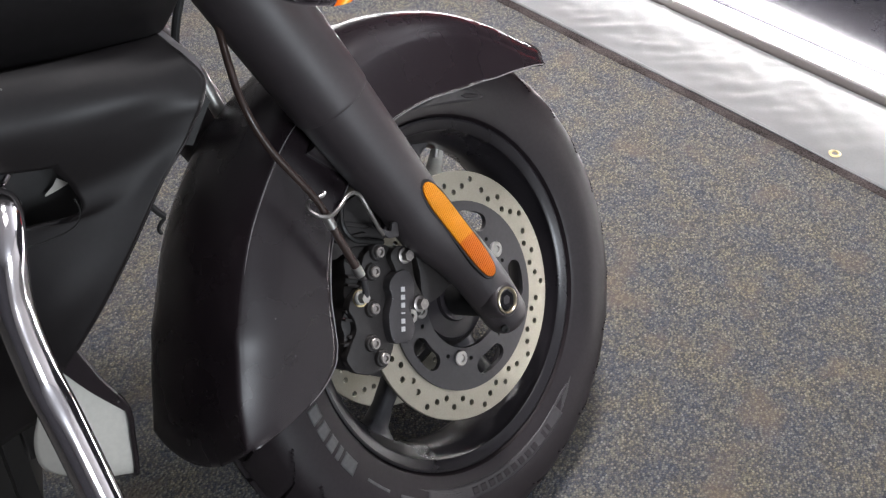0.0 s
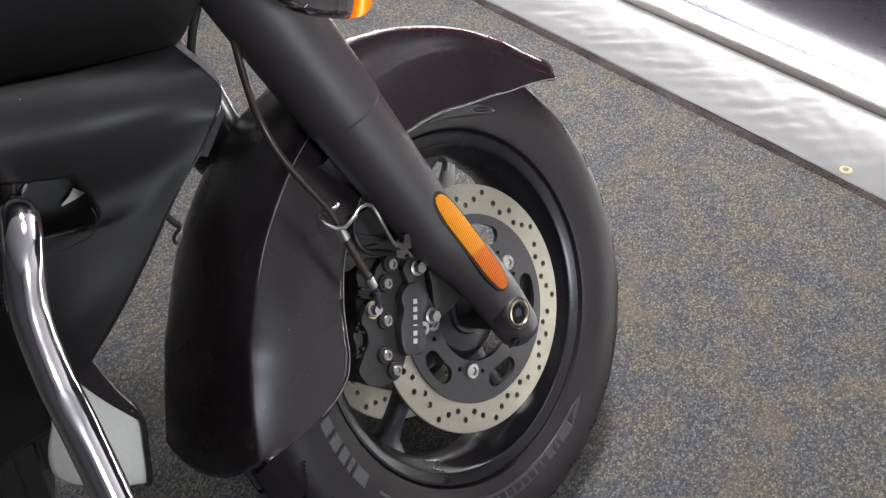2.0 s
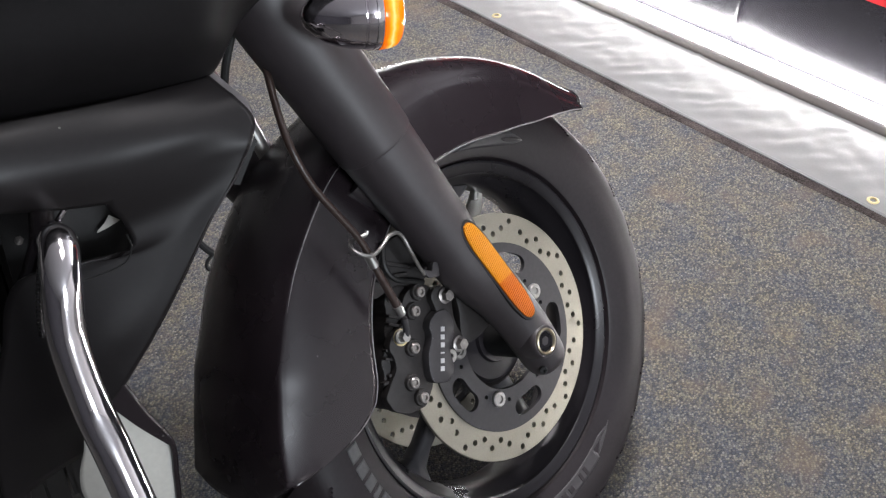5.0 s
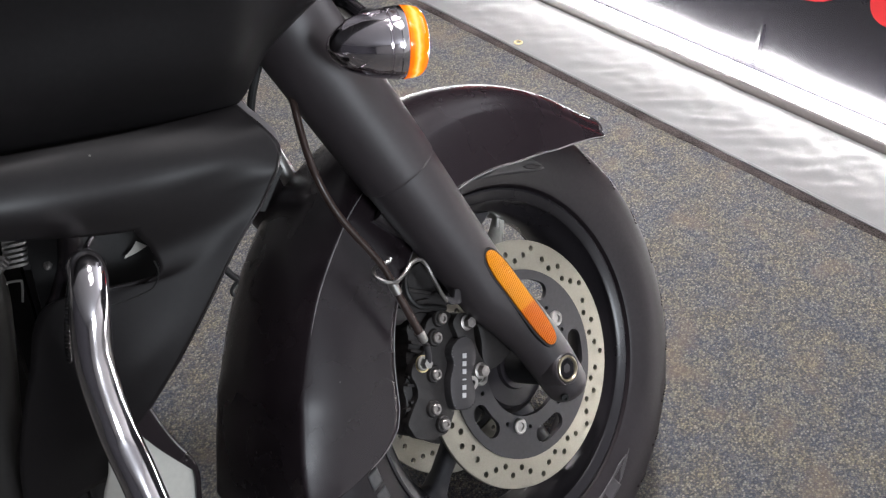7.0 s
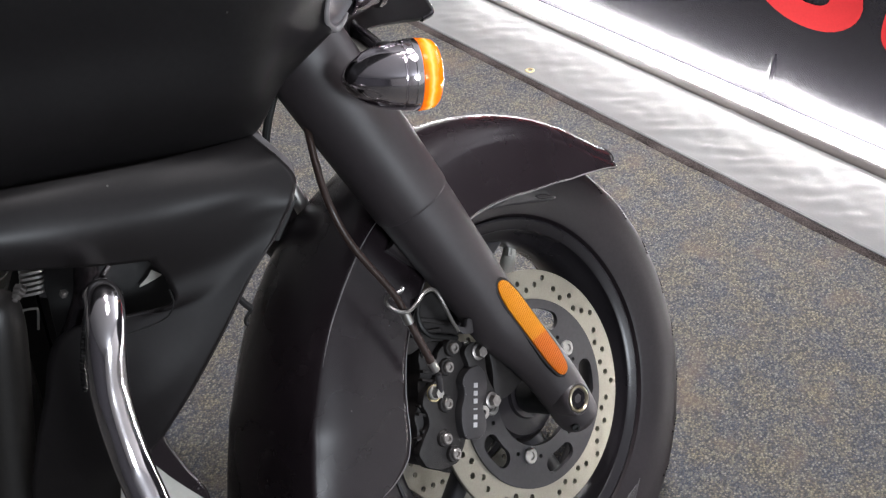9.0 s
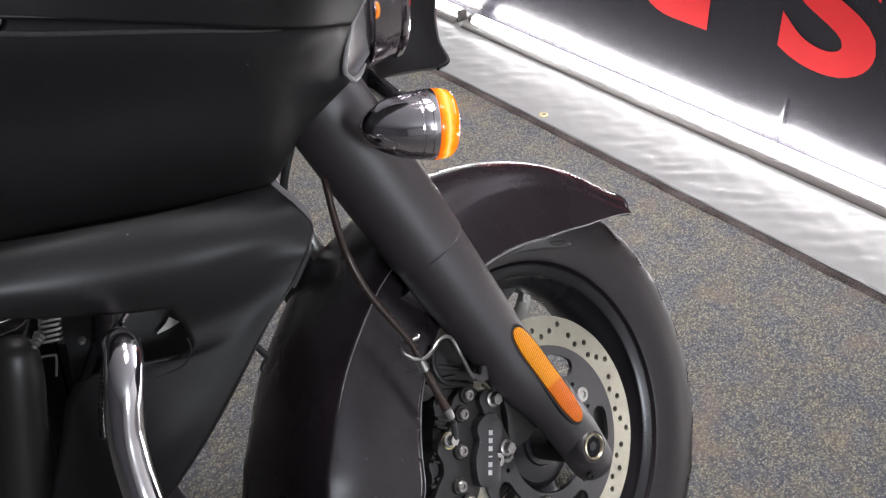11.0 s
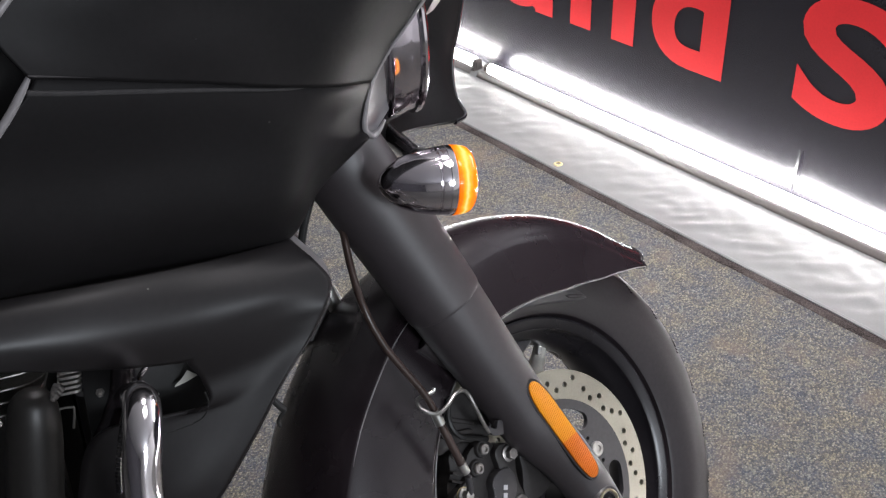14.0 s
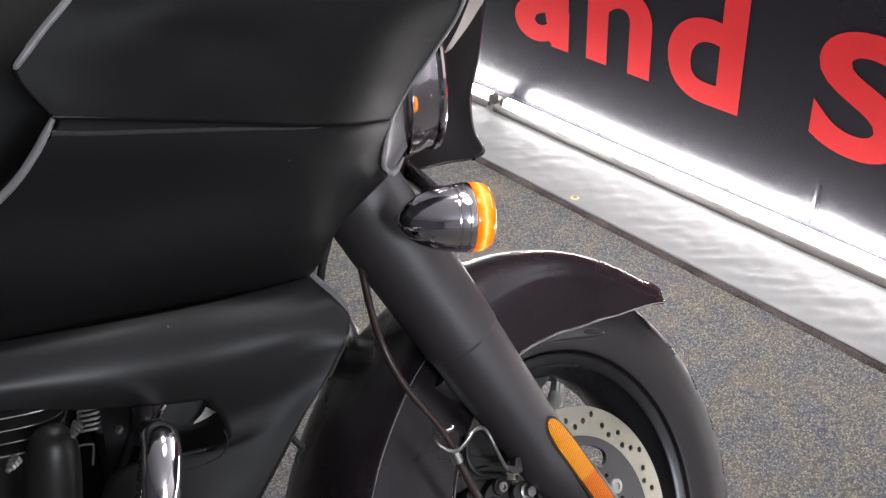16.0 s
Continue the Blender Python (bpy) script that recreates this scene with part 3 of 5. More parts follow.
def rim():
    p = [(0.2115, 0.0455), (0.2150, 0.0500), (0.2147, 0.0530), (0.2118, 0.0537), (0.2050, 0.0508), (0.2012, 0.0488), (0.2002, 0.0478), (0.1998, 0.0450), (0.1984, 0.0400), (0.1978, 0.0392), (0.1970, 0.0360), (0.1900, 0.0290), (0.1845, 0.0160), (0.1830, 0.0)]
    out = [(0.2025, 0.0455), (0.2030, 0.020), (0.1950, 0.0)]
    prof = p + [(r, -y) for r, y in p[-2::-1]] + [(r, -y) for r, y in out] + [(r, y) for r, y in out[-2::-1]]
    return part("wheel_rim", revolve(prof, 160, close=True), RIMPAINT, BIKE, "black cast alloy wheel rim", m=WHEEL)


RIM = rim()


def spoke():
    rows = []
    for r, w, t, twist in ((0.045, 0.024, 0.020, 0), (0.07, 0.018, 0.016, 0), (0.11, 0.0115, 0.013, 0), (0.15, 0.0105, 0.012, 0), (0.172, 0.014, 0.014, 0), (0.186, 0.028, 0.022, 0)):
        ring = []
        for k in range(16):
            c, s = math.cos(2 * math.pi * k / 16), math.sin(2 * math.pi * k / 16)
            c, s = math.copysign(abs(c) ** 0.6, c), math.copysign(abs(s) ** 0.6, s)
            ring.append((r, t * s, w * c))
        rows.append(ring)
    return sheet(rows, closed=True)


S0 = part("spoke", spoke(), SPOKEPAINT, RIM, m=pose(0, 0, 0, 0, -67, 0))
for k in range(1, 5):
    again(S0, pose(0, 0, 0, 0, -67 - 72 * k, 0))
part("hub", revolve([(0, 0.062), (0.030, 0.062), (0.032, 0.058), (0.052, 0.056), (0.056, 0.050), (0.046, 0.030), (0.042, 0), (0.046, -0.030), (0.056, -0.050), (0.052, -0.056), (0.032, -0.058), (0.030, -0.062), (0, -0.062)], 64), RIMPAINT, RIM)
part("valve_boss", tube([(0.186, 0.010, 0), (0.170, 0.010, 0), (0.150, 0.012, 0), (0.118, 0.016, 0)], [0.008, 0.0095, 0.0115, 0.013], 16, 14), SILVERPAINT, RIM, "pale cast valve boss", m=pose(0, 0, 0, 0, -48, 0))
part("valve", tube([(0.190, 0.004, 0), (0.178, 0.004, 0), (0.172, 0.004, 0)], 0.0045, 10, 8), STEEL, RIM, m=pose(0, 0, 0, 0, -50, 0))


# brake discs
def cut(ob, bm):
    """Takes the shape bm out of ob."""
    me = bpy.data.meshes.new("cutter")
    bmesh.ops.recalc_face_normals(bm, faces=bm.faces)
    bm.to_mesh(me)
    bm.free()
    tool = new("cutter", me)
    tool.matrix_basis = ob.matrix_basis
    mod = ob.modifiers.new("holes", "BOOLEAN")
    mod.object, mod.operation, mod.solver = tool, "DIFFERENCE", "EXACT"
    keep, ob.parent = ob.parent, None
    bpy.context.view_layer.update()
    done = bpy.data.meshes.new_from_object(ob.evaluated_get(bpy.context.evaluated_depsgraph_get()))
    ob.parent = keep
    ob.modifiers.remove(mod)
    bpy.data.objects.remove(tool)
    ob.data = done
    for p in done.polygons:
        p.use_smooth = True
    done.set_sharp_from_angle(angle=radians(30))


def brake_disc(side):
    y = -0.068 * side
    m = WHEEL @ pose(0, y, 0)
    ring = part("brake_disc", revolve([(0.1120, -0.0025), (0.1115, 0.0), (0.1120, 0.0025), (0.1492, 0.0025), (0.15, 0.0017), (0.15, -0.0017), (0.1492, -0.0025)], 160, close=True), DISC, BIKE, "drilled steel brake disc", m=m)
    holes = bmesh.new()
    pattern = ((0.0, 0.1312), (6.45, 0.1245), (12.75, 0.1338), (19.05, 0.1245), (25.4, 0.1313), (30.95, 0.1407))
    for k in range(54):
        step, r = pattern[k % 6]
        a = radians(244.3 - 40 * (k // 6) - step)
        got = bmesh.ops.create_cone(holes, cap_ends=True, segments=14, radius1=0.0037, radius2=0.0037, depth=0.02)["verts"]
        bmesh.ops.rotate(holes, verts=got, cent=(0, 0, 0), matrix=Matrix.Rotation(radians(90), 3, "X"))
        bmesh.ops.translate(holes, verts=got, vec=(r * math.cos(a), 0, r * math.sin(a)))
    cut(ring, holes)
    o = -0.0028 * side
    plate = part("carrier", revolve([(0.0630, -0.003 + o), (0.0630, 0.003 + o), (0.1140, 0.003 + o), (0.1140, -0.003 + o)], 128, close=True), CARRIER, ring, "dark grey disc carrier with slots")
    slots = bmesh.new()
    for k in range(5):
        mid = 51 + 72 * k
        pts = []
        r0, hw, span = 0.0915, 0.0112, 8.5
        for a in np.linspace(mid - span, mid + span, 7):
            pts.append(((r0 + hw) * math.cos(radians(a)), (r0 + hw) * math.sin(radians(a))))
        ca = radians(mid + span)
        for b in np.linspace(20, 160, 7):
            pts.append((r0 * math.cos(ca) + hw * math.cos(ca + radians(b)), r0 * math.sin(ca) + hw * math.sin(ca + radians(b))))
        for a in np.linspace(mid + span, mid - span, 7):
            pts.append(((r0 - hw) * math.cos(radians(a)), (r0 - hw) * math.sin(radians(a))))
        ca = radians(mid - span)
        for b in np.linspace(200, 340, 7):
            pts.append((r0 * math.cos(ca) + hw * math.cos(ca + radians(b)), r0 * math.sin(ca) + hw * math.sin(ca + radians(b))))
        va = [slots.verts.new((x, 0.02, z)) for x, z in pts]
        vb = [slots.verts.new((x, -0.02, z)) for x, z in pts]
        slots.faces.new(va)
        slots.faces.new(vb[::-1])
        for i in range(len(pts)):
            j = (i + 1) % len(pts)
            slots.faces.new((va[i], vb[i], vb[j], va[j]))
        for d in (-14.6, 14.6):
            a = radians(15 + 72 * k + d)
            got = bmesh.ops.create_cone(slots, cap_ends=True, segments=12, radius1=0.0028, radius2=0.0028, depth=0.04)["verts"]
            bmesh.ops.rotate(slots, verts=got, cent=(0, 0, 0), matrix=Matrix.Rotation(radians(90), 3, "X"))
            bmesh.ops.translate(slots, verts=got, vec=(0.0765 * math.cos(a), 0, 0.0765 * math.sin(a)))
    cut(plate, slots)
    turn = Matrix.Identity(4) if side > 0 else pose(0, 0, 0, 0, 0, 180)
    head = None
    for k in range(5):
        a = radians(15 + 72 * k)
        at = pose(0.075 * math.cos(a), -0.0058 * side, 0.075 * math.sin(a)) @ turn
        if head is None:
            head = part("bolt", socket_bolt(0.0096, 0.0045), STEEL, ring, "zinc-plated disc bolt", m=at)
        else:
            again(head, at)
    return ring


brake_disc(1)
brake_disc(-1)


# fork
def fork(side):
    y = -0.130 * side
    axis = lambda q: (-0.018 - 0.255 * q, y, q)
    # the casting tapers and bends forward to the axle
    foot = [((0.0025, -0.037), 0.010), ((0.0020, -0.035), 0.018), ((0.0010, -0.031), 0.0225), ((-0.0010, -0.022), 0.0258), ((-0.0060, 0.004), 0.0275), ((-0.0105, 0.024), 0.0283), ((-0.0185, 0.052), 0.0290), ((-0.0315, 0.088), 0.0312)]
    low = part("fork_leg", tube([(p, y, q) for (p, q), _ in foot] + [axis(0.13), axis(0.17), axis(0.22), axis(0.30), axis(0.34)],
                                [r for _, r in foot] + [0.0340, 0.0355, 0.0378, 0.0412, 0.0412], 40, 72), FORKPAINT, BIKE, "satin black telescopic fork leg", m=WHEEL)
    part("fork_cover", tube([axis(0.303), axis(0.305), axis(0.315), axis(0.35), axis(0.39), axis(0.44), axis(0.492)], [0.0410, 0.0426, 0.0430, 0.0440, 0.0450, 0.0457, 0.0460], 40, 40), FORKPAINT, low, "satin black tapered fork cover")
    part("bracket_lug", prism(rounded([(-0.074, 0.150), (-0.062, 0.130), (-0.0692, 0.1111), (-0.0743, 0.0846), (-0.0850, 0.0640), (-0.0846, 0.0480), (-0.0674, 0.0440), (-0.0350, 0.0480), (-0.040, 0.110), (-0.050, 0.150)], 0.008), 0.100 * side, 0.1135 * side, 0.002), CALIPER, low, "cast black caliper lug")
    return low


LEG = fork(1)
fork(-1)


def reflector():
    """A long amber reflector with rounded ends in a black frame on the fork leg."""
    p0, p1 = Vector((-0.0605, 0.1865)), Vector((-0.0186, 0.0462))
    d = (p1 - p0).normalized()
    s = Vector((-d.y, d.x))

    def ring(half, cut_):
        pts = []
        L = (p1 - p0).length
        for t, w in ((0, -0.35), (0.05, -0.75), (0.18, -1), (0.80, -1), (0.95, -0.75), (1, -0.35), (1, 0.35), (0.95, 0.75), (0.80, 1), (0.18, 1), (0.05, 0.75), (0, 0.35)):
            q = p0 + d * (cut_ + t * (L - 2 * cut_)) + s * w * half
            pts.append((q.x, q.y))
        return rounded(pts, 0.012, 4)
    lean = pose(0, -0.16, 0.0462, 2.55, 0, 0) @ pose(0, 0.16, -0.0462)
    part("reflector_frame", prism(ring(0.0140, -0.0035), 0.147, 0.1602, 0.0015), BLACKPLASTIC, LEG, "black reflector frame", m=lean)
    part("reflector", prism(ring(0.0117, 0.0), 0.156, 0.1625, 0.002), AMBER, LEG, "amber plastic reflector", m=lean)


reflector()
part("axle_nut", revolve([(0.0118, -0.125), (0.0125, -0.1630), (0.0138, -0.1646), (0.0152, -0.1640), (0.0158, -0.1600), (0.0158, -0.1200), (0.0, -0.1200), (0.0, -0.1250)], 40), AXLEEND, LEG, "hollow brass-toned axle end", m=pose(-0.0143, 0.0040, 0.0078))
part("axle_socket", revolve([(0, -0.1560), (0.0060, -0.1560), (0.0062, -0.1622), (0.0119, -0.1622), (0.0119, -0.1500), (0, -0.1500)], 6), GLOSS, LEG, m=pose(-0.0143, 0.0040, 0.0078))
part("axle_boss", revolve([(0.0160, -0.1625), (0.0180, -0.1630), (0.0192, -0.1618), (0.0205, -0.1560), (0.0215, -0.1400), (0.0160, -0.1400)], 40, close=True), FORKPAINT, LEG, m=pose(-0.0143, 0.0040, 0.0078))
part("hub_flange", revolve([(0.020, -0.052), (0.058, -0.047), (0.0645, -0.042), (0.0660, -0.034), (0.0600, -0.028), (0.020, -0.028)], 64, close=True), RIMPAINT, RIM, "black wheel hub inside the disc carrier")
part("axle", revolve([(0, -0.125), (0.014, -0.125), (0.014, 0.125), (0, 0.125)], 24), ALLOY, RIM)
part("pinch_bolt", socket_bolt(0.0048, 0.004), BLACKPLASTIC, LEG, m=pose(-0.0225, -0.1440, -0.0265, 0, 0, -42))
part("spacer", revolve([(0.020, -0.062), (0.024, -0.064), (0.024, -0.108), (0.020, -0.110)], 32, close=True), BLACKPLASTIC, RIM)


# fender
def fender():
    """Deep front fender: crown, rounded shoulders, and side skirts that reach further down behind the fork."""
    edge = [(28.7, 0.325), (33.8, 0.305), (40, 0.282), (49, 0.256), (67, 0.232), (86, 0.228), (110, 0.2285), (132, 0.2275), (145, 0.2235), (157, 0.2205), (162, 0.2267), (165.5, 0.242), (168, 0.262), (169.5, 0.285), (170.5, 0.305), (171, 0.330)]
    crown = [(28.7, 0.354), (32.5, 0.350), (37, 0.3450), (42, 0.3428), (50, 0.3402), (60, 0.3378), (70, 0.336), (100, 0.335), (120, 0.337), (140, 0.337), (155, 0.339), (163, 0.348), (171, 0.358)]
    half = [(28.7, 0.064), (32, 0.069), (40, 0.071), (60, 0.074), (90, 0.076), (110, 0.079), (130, 0.0825), (150, 0.085), (162, 0.088), (171, 0.094)]
    drop = [(28.7, 0.022), (34, 0.030), (45, 0.034), (95, 0.033), (115, 0.026), (125, 0.0245), (133, 0.021), (148, 0.0145), (154, 0.0095), (171, 0.008)]

    def at(table, th):
        """The table's value at that angle, on a smooth monotone curve."""
        k = max(0, min(len(table) - 2, sum(1 for a, _ in table if a <= th) - 1))
        sl = [(q[1] - p[1]) / (q[0] - p[0]) for p, q in zip(table, table[1:])]
        m = [sl[0]] + [0.0 if a * b <= 0 else 2 * a * b / (a + b) for a, b in zip(sl, sl[1:])] + [sl[-1]]
        h = table[k + 1][0] - table[k][0]
        t = (th - table[k][0]) / h
        return ((1 + 2 * t) * (1 - t) ** 2 * table[k][1] + t * (1 - t) ** 2 * h * m[k]
                + t * t * (3 - 2 * t) * table[k + 1][1] + t * t * (t - 1) * h * m[k + 1])
    rows, ridge = [], []
    n = 150
    for i in range(n):
        th = 31.5 + (174.6 - 31.5) * i / (n - 1)
        geo, th = th, th if th < 158 else 158 + (th - 158) * 13 / 16.6
        rc, w, re, dr = at(crown, th), at(half, th), at(edge, th), at(drop, th)
        sh = rc - dr
        re = min(re, sh - 0.008)
        flare = at([(25, 0.006), (95, 0.008), (130, 0.014), (150, 0.0135), (162, 0.011), (171, 0.006)], th)
        top = at([(25, 88), (70, 86), (110, 66), (135, 55), (171, 50)], th)
        st, ct = math.sin(radians(top)), 1 - math.cos(radians(top))
        prof = [(w * math.sin(radians(a * top)) / st, rc - dr * (1 - math.cos(radians(a * top))) / ct) for a in np.linspace(0, 1, 26)]
        prof += [(w + 0.0018, sh - 0.0016), (w + 0.0026, sh - 0.0040)]
        power = at([(25, 1.3), (130, 1.8), (150, 3.2), (171, 3.4)], th)
        bow = 4.0 * max(0.0, (th - 158) / 13) ** 2        # the rear end is rounded in plan
        bend = at([(25, 0.0), (115, 0.0), (135, 0.6), (150, 1.0), (171, 1.0)], th)
        for k in range(1, 25):
            t = (k / 24) ** 1.3
            rise = 1 - (1 - t) ** power
            prof.append((w + 0.0028 + flare * ((1 - bend) * t ** 0.8 + bend * rise), sh - 0.004 + (re - sh + 0.004) * t))
        ridge.append(Vector(((sh - 0.0022) * math.cos(radians(geo)), -(w + 0.0016), (sh - 0.0022) * math.sin(radians(geo)))))
        full = [(-l, r) for l, r in prof[::-1]] + prof[1:]
        peak = 2.6 * max(0.0, (41 - th) / 12) ** 1.5        # the crown stops short of the side points
        slim = 1 - 0.12 * max(0.0, min(1.0, (th - 108) / 40))
        turned = [(l if l > 0 else l * slim, r, radians(geo - bow * min(1.0, abs(l) / w) ** 2 + peak * (1 - min(1.0, abs(l) / w) ** 3))) for l, r in full]
        rows.append([Vector((r * math.cos(a), -l, r * math.sin(a))) for l, r, a in turned])
    ob = part("front_fender", sheet(rows), SATIN, BIKE, "satin black front fender with deep rear skirts", m=STEER, sharp=50)
    solid(ob, 0.0035, -1)
    # rolled bead along the lower edge on both sides, and the raised lip at the front
    for k in (0, -1):
        pts = [r[k] for r in rows[:-4:3]] + [rows[-4][k]]
        # bead and ridge carry their highlight as a pale colour
        part("edge_bead", tube(pts, [0.0004] + [0.0007] * (len(pts) - 3) + [0.0007, 0.0003], 8, 240), EDGESHINE, ob)
    part("ridge_line", tube(ridge[77:120:6], [0.0002, 0.0006, 0.0008, 0.0009, 0.0009, 0.0008, 0.0005, 0.0002], 8, 80), EDGESHINE, ob, "fine raised ridge between crown and skirt")
    part("front_lip", tube(rows[0], 0.0013, 8, 90), SATIN, ob)
    return ob


fender()


# caliper
def caliper():
    """A cast four-piston caliper in three tiers: inner half, ribbed middle, and the smooth face plate."""
    low = [(-0.148, 0.143), (-0.130, 0.151), (-0.109, 0.138), (-0.100, 0.110), (-0.110, 0.075), (-0.140, 0.030), (-0.178, 0.018), (-0.200, 0.037), (-0.204, 0.058), (-0.188, 0.074), (-0.186, 0.090), (-0.170, 0.099), (-0.165, 0.117), (-0.154, 0.125)]
    body = part("brake_caliper", prism(rounded(low, 0.006), 0.040, 0.098, 0.003), CALIPER, BIKE, "cast black four-piston brake caliper", m=WHEEL @ pose(0, 0, 0.0028))
    mid = [(-0.1124, 0.1400), (-0.0963, 0.1324), (-0.0922, 0.1180), (-0.0981, 0.1015), (-0.1100, 0.0943), (-0.1150, 0.0792), (-0.1300, 0.0600), (-0.1440, 0.0320), (-0.1640, 0.0180), (-0.1883, 0.0240), (-0.2039, 0.0391), (-0.2060, 0.0578), (-0.1900, 0.0687), (-0.1780, 0.0751), (-0.1740, 0.0865), (-0.1760, 0.0998), (-0.1660, 0.1094), (-0.1510, 0.1110), (-0.1392, 0.1150), (-0.1390, 0.1280), (-0.1273, 0.1380)]
    part("middle_casting", prism(rounded(mid, 0.005), 0.096, 0.108, 0.002), CALIPER, body)
    face = [(-0.1066, 0.1033), (-0.0939, 0.0990), (-0.0904, 0.0881), (-0.0937, 0.0748), (-0.1011, 0.0660), (-0.1102, 0.0601), (-0.1129, 0.0551), (-0.1141, 0.0454), (-0.1179, 0.0358), (-0.1257, 0.0291), (-0.1335, 0.0288), (-0.1505, 0.0391), (-0.1499, 0.0484), (-0.1463, 0.0596), (-0.1394, 0.0719), (-0.1304, 0.0793), (-0.1253, 0.0861), (-0.1253, 0.0945), (-0.1193, 0.1006)]
    part("face_plate", prism(rounded(face, 0.005), 0.106, 0.1195, 0.0020), CALIPERFACE, body, "dark grey caliper face plate")
    bolts = ((-0.1121, 0.1319), (-0.1286, 0.1178), (-0.1495, 0.0844), (-0.1690, 0.0530), (-0.1665, 0.0315))
    boss = part("boss", revolve([(0, -0.100), (0.0100, -0.100), (0.0095, -0.110), (0.0086, -0.1118), (0, -0.1118)], 24), CALIPER, body, m=pose(*(bolts[0][0], 0, bolts[0][1])))
    first = part("bolt", socket_bolt(0.0063, 0.005), BOLTSTEEL, body, "zinc-plated cap bolt", m=pose(bolts[0][0], -0.1115, bolts[0][1]))
    for p, q in bolts[1:]:
        again(boss, pose(p, 0, q))
        again(first, pose(p, -0.1115, q))
    # cooling ribs and the piston housings on the inner half
    rib = part("rib", prism(rounded([(-0.011, -0.0016), (0.011, -0.0016), (0.011, 0.0016), (-0.011, 0.0016)], 0.001, 3), 0.096, 0.1035, 0.0006), CALIPER, body, m=pose(-0.151, 0, 0.114, 0, 40, 0))
    for p, q, a in ((-0.146, 0.121, 40), (-0.168, 0.092, 38), (-0.173, 0.085, 38), (-0.177, 0.069, 20), (-0.187, 0.066, 20), (-0.181, 0.037, 35), (-0.187, 0.045, 35)):
        again(rib, pose(p, 0, q, 0, a, 0))
    for p, q, r in ((-0.165, 0.090, 0.0085), (-0.188, 0.060, 0.0085)):
        part("piston_housing", revolve([(0, -0.095), (r, -0.095), (r, -0.100), (r * 0.8, -0.1025), (r * 0.45, -0.1025), (r * 0.4, -0.099), (0, -0.099)], 28), CALIPER, body, m=pose(p, 0, q))
    part("bleed_nipple", revolve([(0, 0), (0.0045, 0), (0.0045, -0.004), (0.003, -0.005), (0.003, -0.010), (0.0038, -0.011), (0.0022, -0.014), (0, -0.014)], 14), STEEL, body, m=pose(-0.141, -0.098, 0.141, 20, 0, 0))
    part("bridge", prism(rounded([(-0.205, 0.075), (-0.180, 0.118), (-0.150, 0.146), (-0.165, 0.160), (-0.200, 0.130), (-0.222, 0.085)], 0.008), 0.030, 0.086, 0.003), CALIPER, body)
    d = Vector((-0.1347 + 0.1081, 0.0426 - 0.0863)).normalized()
    s = Vector((-d.y, d.x))
    for k in range(6):                                # maker's mark, as plain blocks along the face
        c = Vector((-0.1081, 0.0863)) + d * (0.0038 + k * 0.0086)
        w, h = (0.0026, 0.0027) if k != 3 else (0.0008, 0.0027)
        pts = [tuple(c + d * a * w + s * b * h) for a, b in ((-1, -1), (1, -1), (1, 1), (-1, 1))]
        part("letter_block", prism(pts, 0.1195, 0.1202), PRINT, body, "pale grey printed mark")
    lug = part("mount_lug", prism(rounded([(-0.104, 0.122), (-0.090, 0.1265), (-0.078, 0.118), (-0.079, 0.102), (-0.086, 0.086), (-0.088, 0.072), (-0.086, 0.060), (-0.090, 0.046), (-0.106, 0.042), (-0.116, 0.056), (-0.106, 0.085)], 0.006), 0.096, 0.1165, 0.002), CALIPER, body)
    big = part("mount_bolt", hex_bolt(0.0068, 0.009), BOLTSTEEL, body, "flanged hexagon bolt", m=pose(-0.0869, -0.1165, 0.1116, 0, 20, 0))
    again(big, pose(-0.0969, -0.1165, 0.0548, 0, 5, 0))
    part("washer", revolve([(0.003, -0.0), (0.0075, 0), (0.0075, -0.0016), (0.003, -0.0016)], 24, close=True), STEEL, body, "zinc-plated washer", m=pose(-0.1132, -0.1165, 0.0495))
    return body


caliper()


# brake hose, banjo and the wire guide
HOSEOB = part("brake_hose", tube([(-0.120, -0.04, 0.520), (-0.1375, -0.0850, 0.4515), (-0.1576, -0.1080, 0.4185), (-0.1806, -0.1260, 0.3780), (-0.194, -0.137, 0.342), (-0.191, -0.137, 0.297), (-0.173, -0.137, 0.236), (-0.169, -0.136, 0.212), (-0.167, -0.134, 0.181)], 0.0037, 14, 80), HOSE, BIKE, "dark brown rubber brake hose", m=STEER)
part("sleeve", tube([(-0.169, -0.136, 0.212), (-0.168, -0.135, 0.196)], 0.0052, 14, 6), STEEL, HOSEOB, "crimped steel sleeve")
part("sleeve", tube([(-0.167, -0.134, 0.190), (-0.162, -0.131, 0.144)], 0.0043, 14, 6), HOSE, HOSEOB)
part("ferrule", tube([(-0.1625, -0.131, 0.147), (-0.1605, -0.130, 0.135)], [0.0054, 0.0046], 14, 6), STEEL, HOSEOB, "steel hose ferrule")
part("banjo_pipe", tube([(-0.160, -0.1295, 0.130), (-0.161, -0.126, 0.118), (-0.163, -0.122, 0.109)], 0.0036, 12, 10), CALIPERFACE, HOSEOB)
part("banjo_bolt", hex_bolt(0.0058, 0.010, 1.3), STEEL, HOSEOB, "steel banjo bolt", m=pose(-0.165, -0.115, 0.110))
part("banjo_washer", revolve([(0.006, 0), (0.0090, 0), (0.0090, -0.002), (0.006, -0.002)], 24, close=True), BRASS, HOSEOB, m=pose(-0.163, -0.112, 0.108))
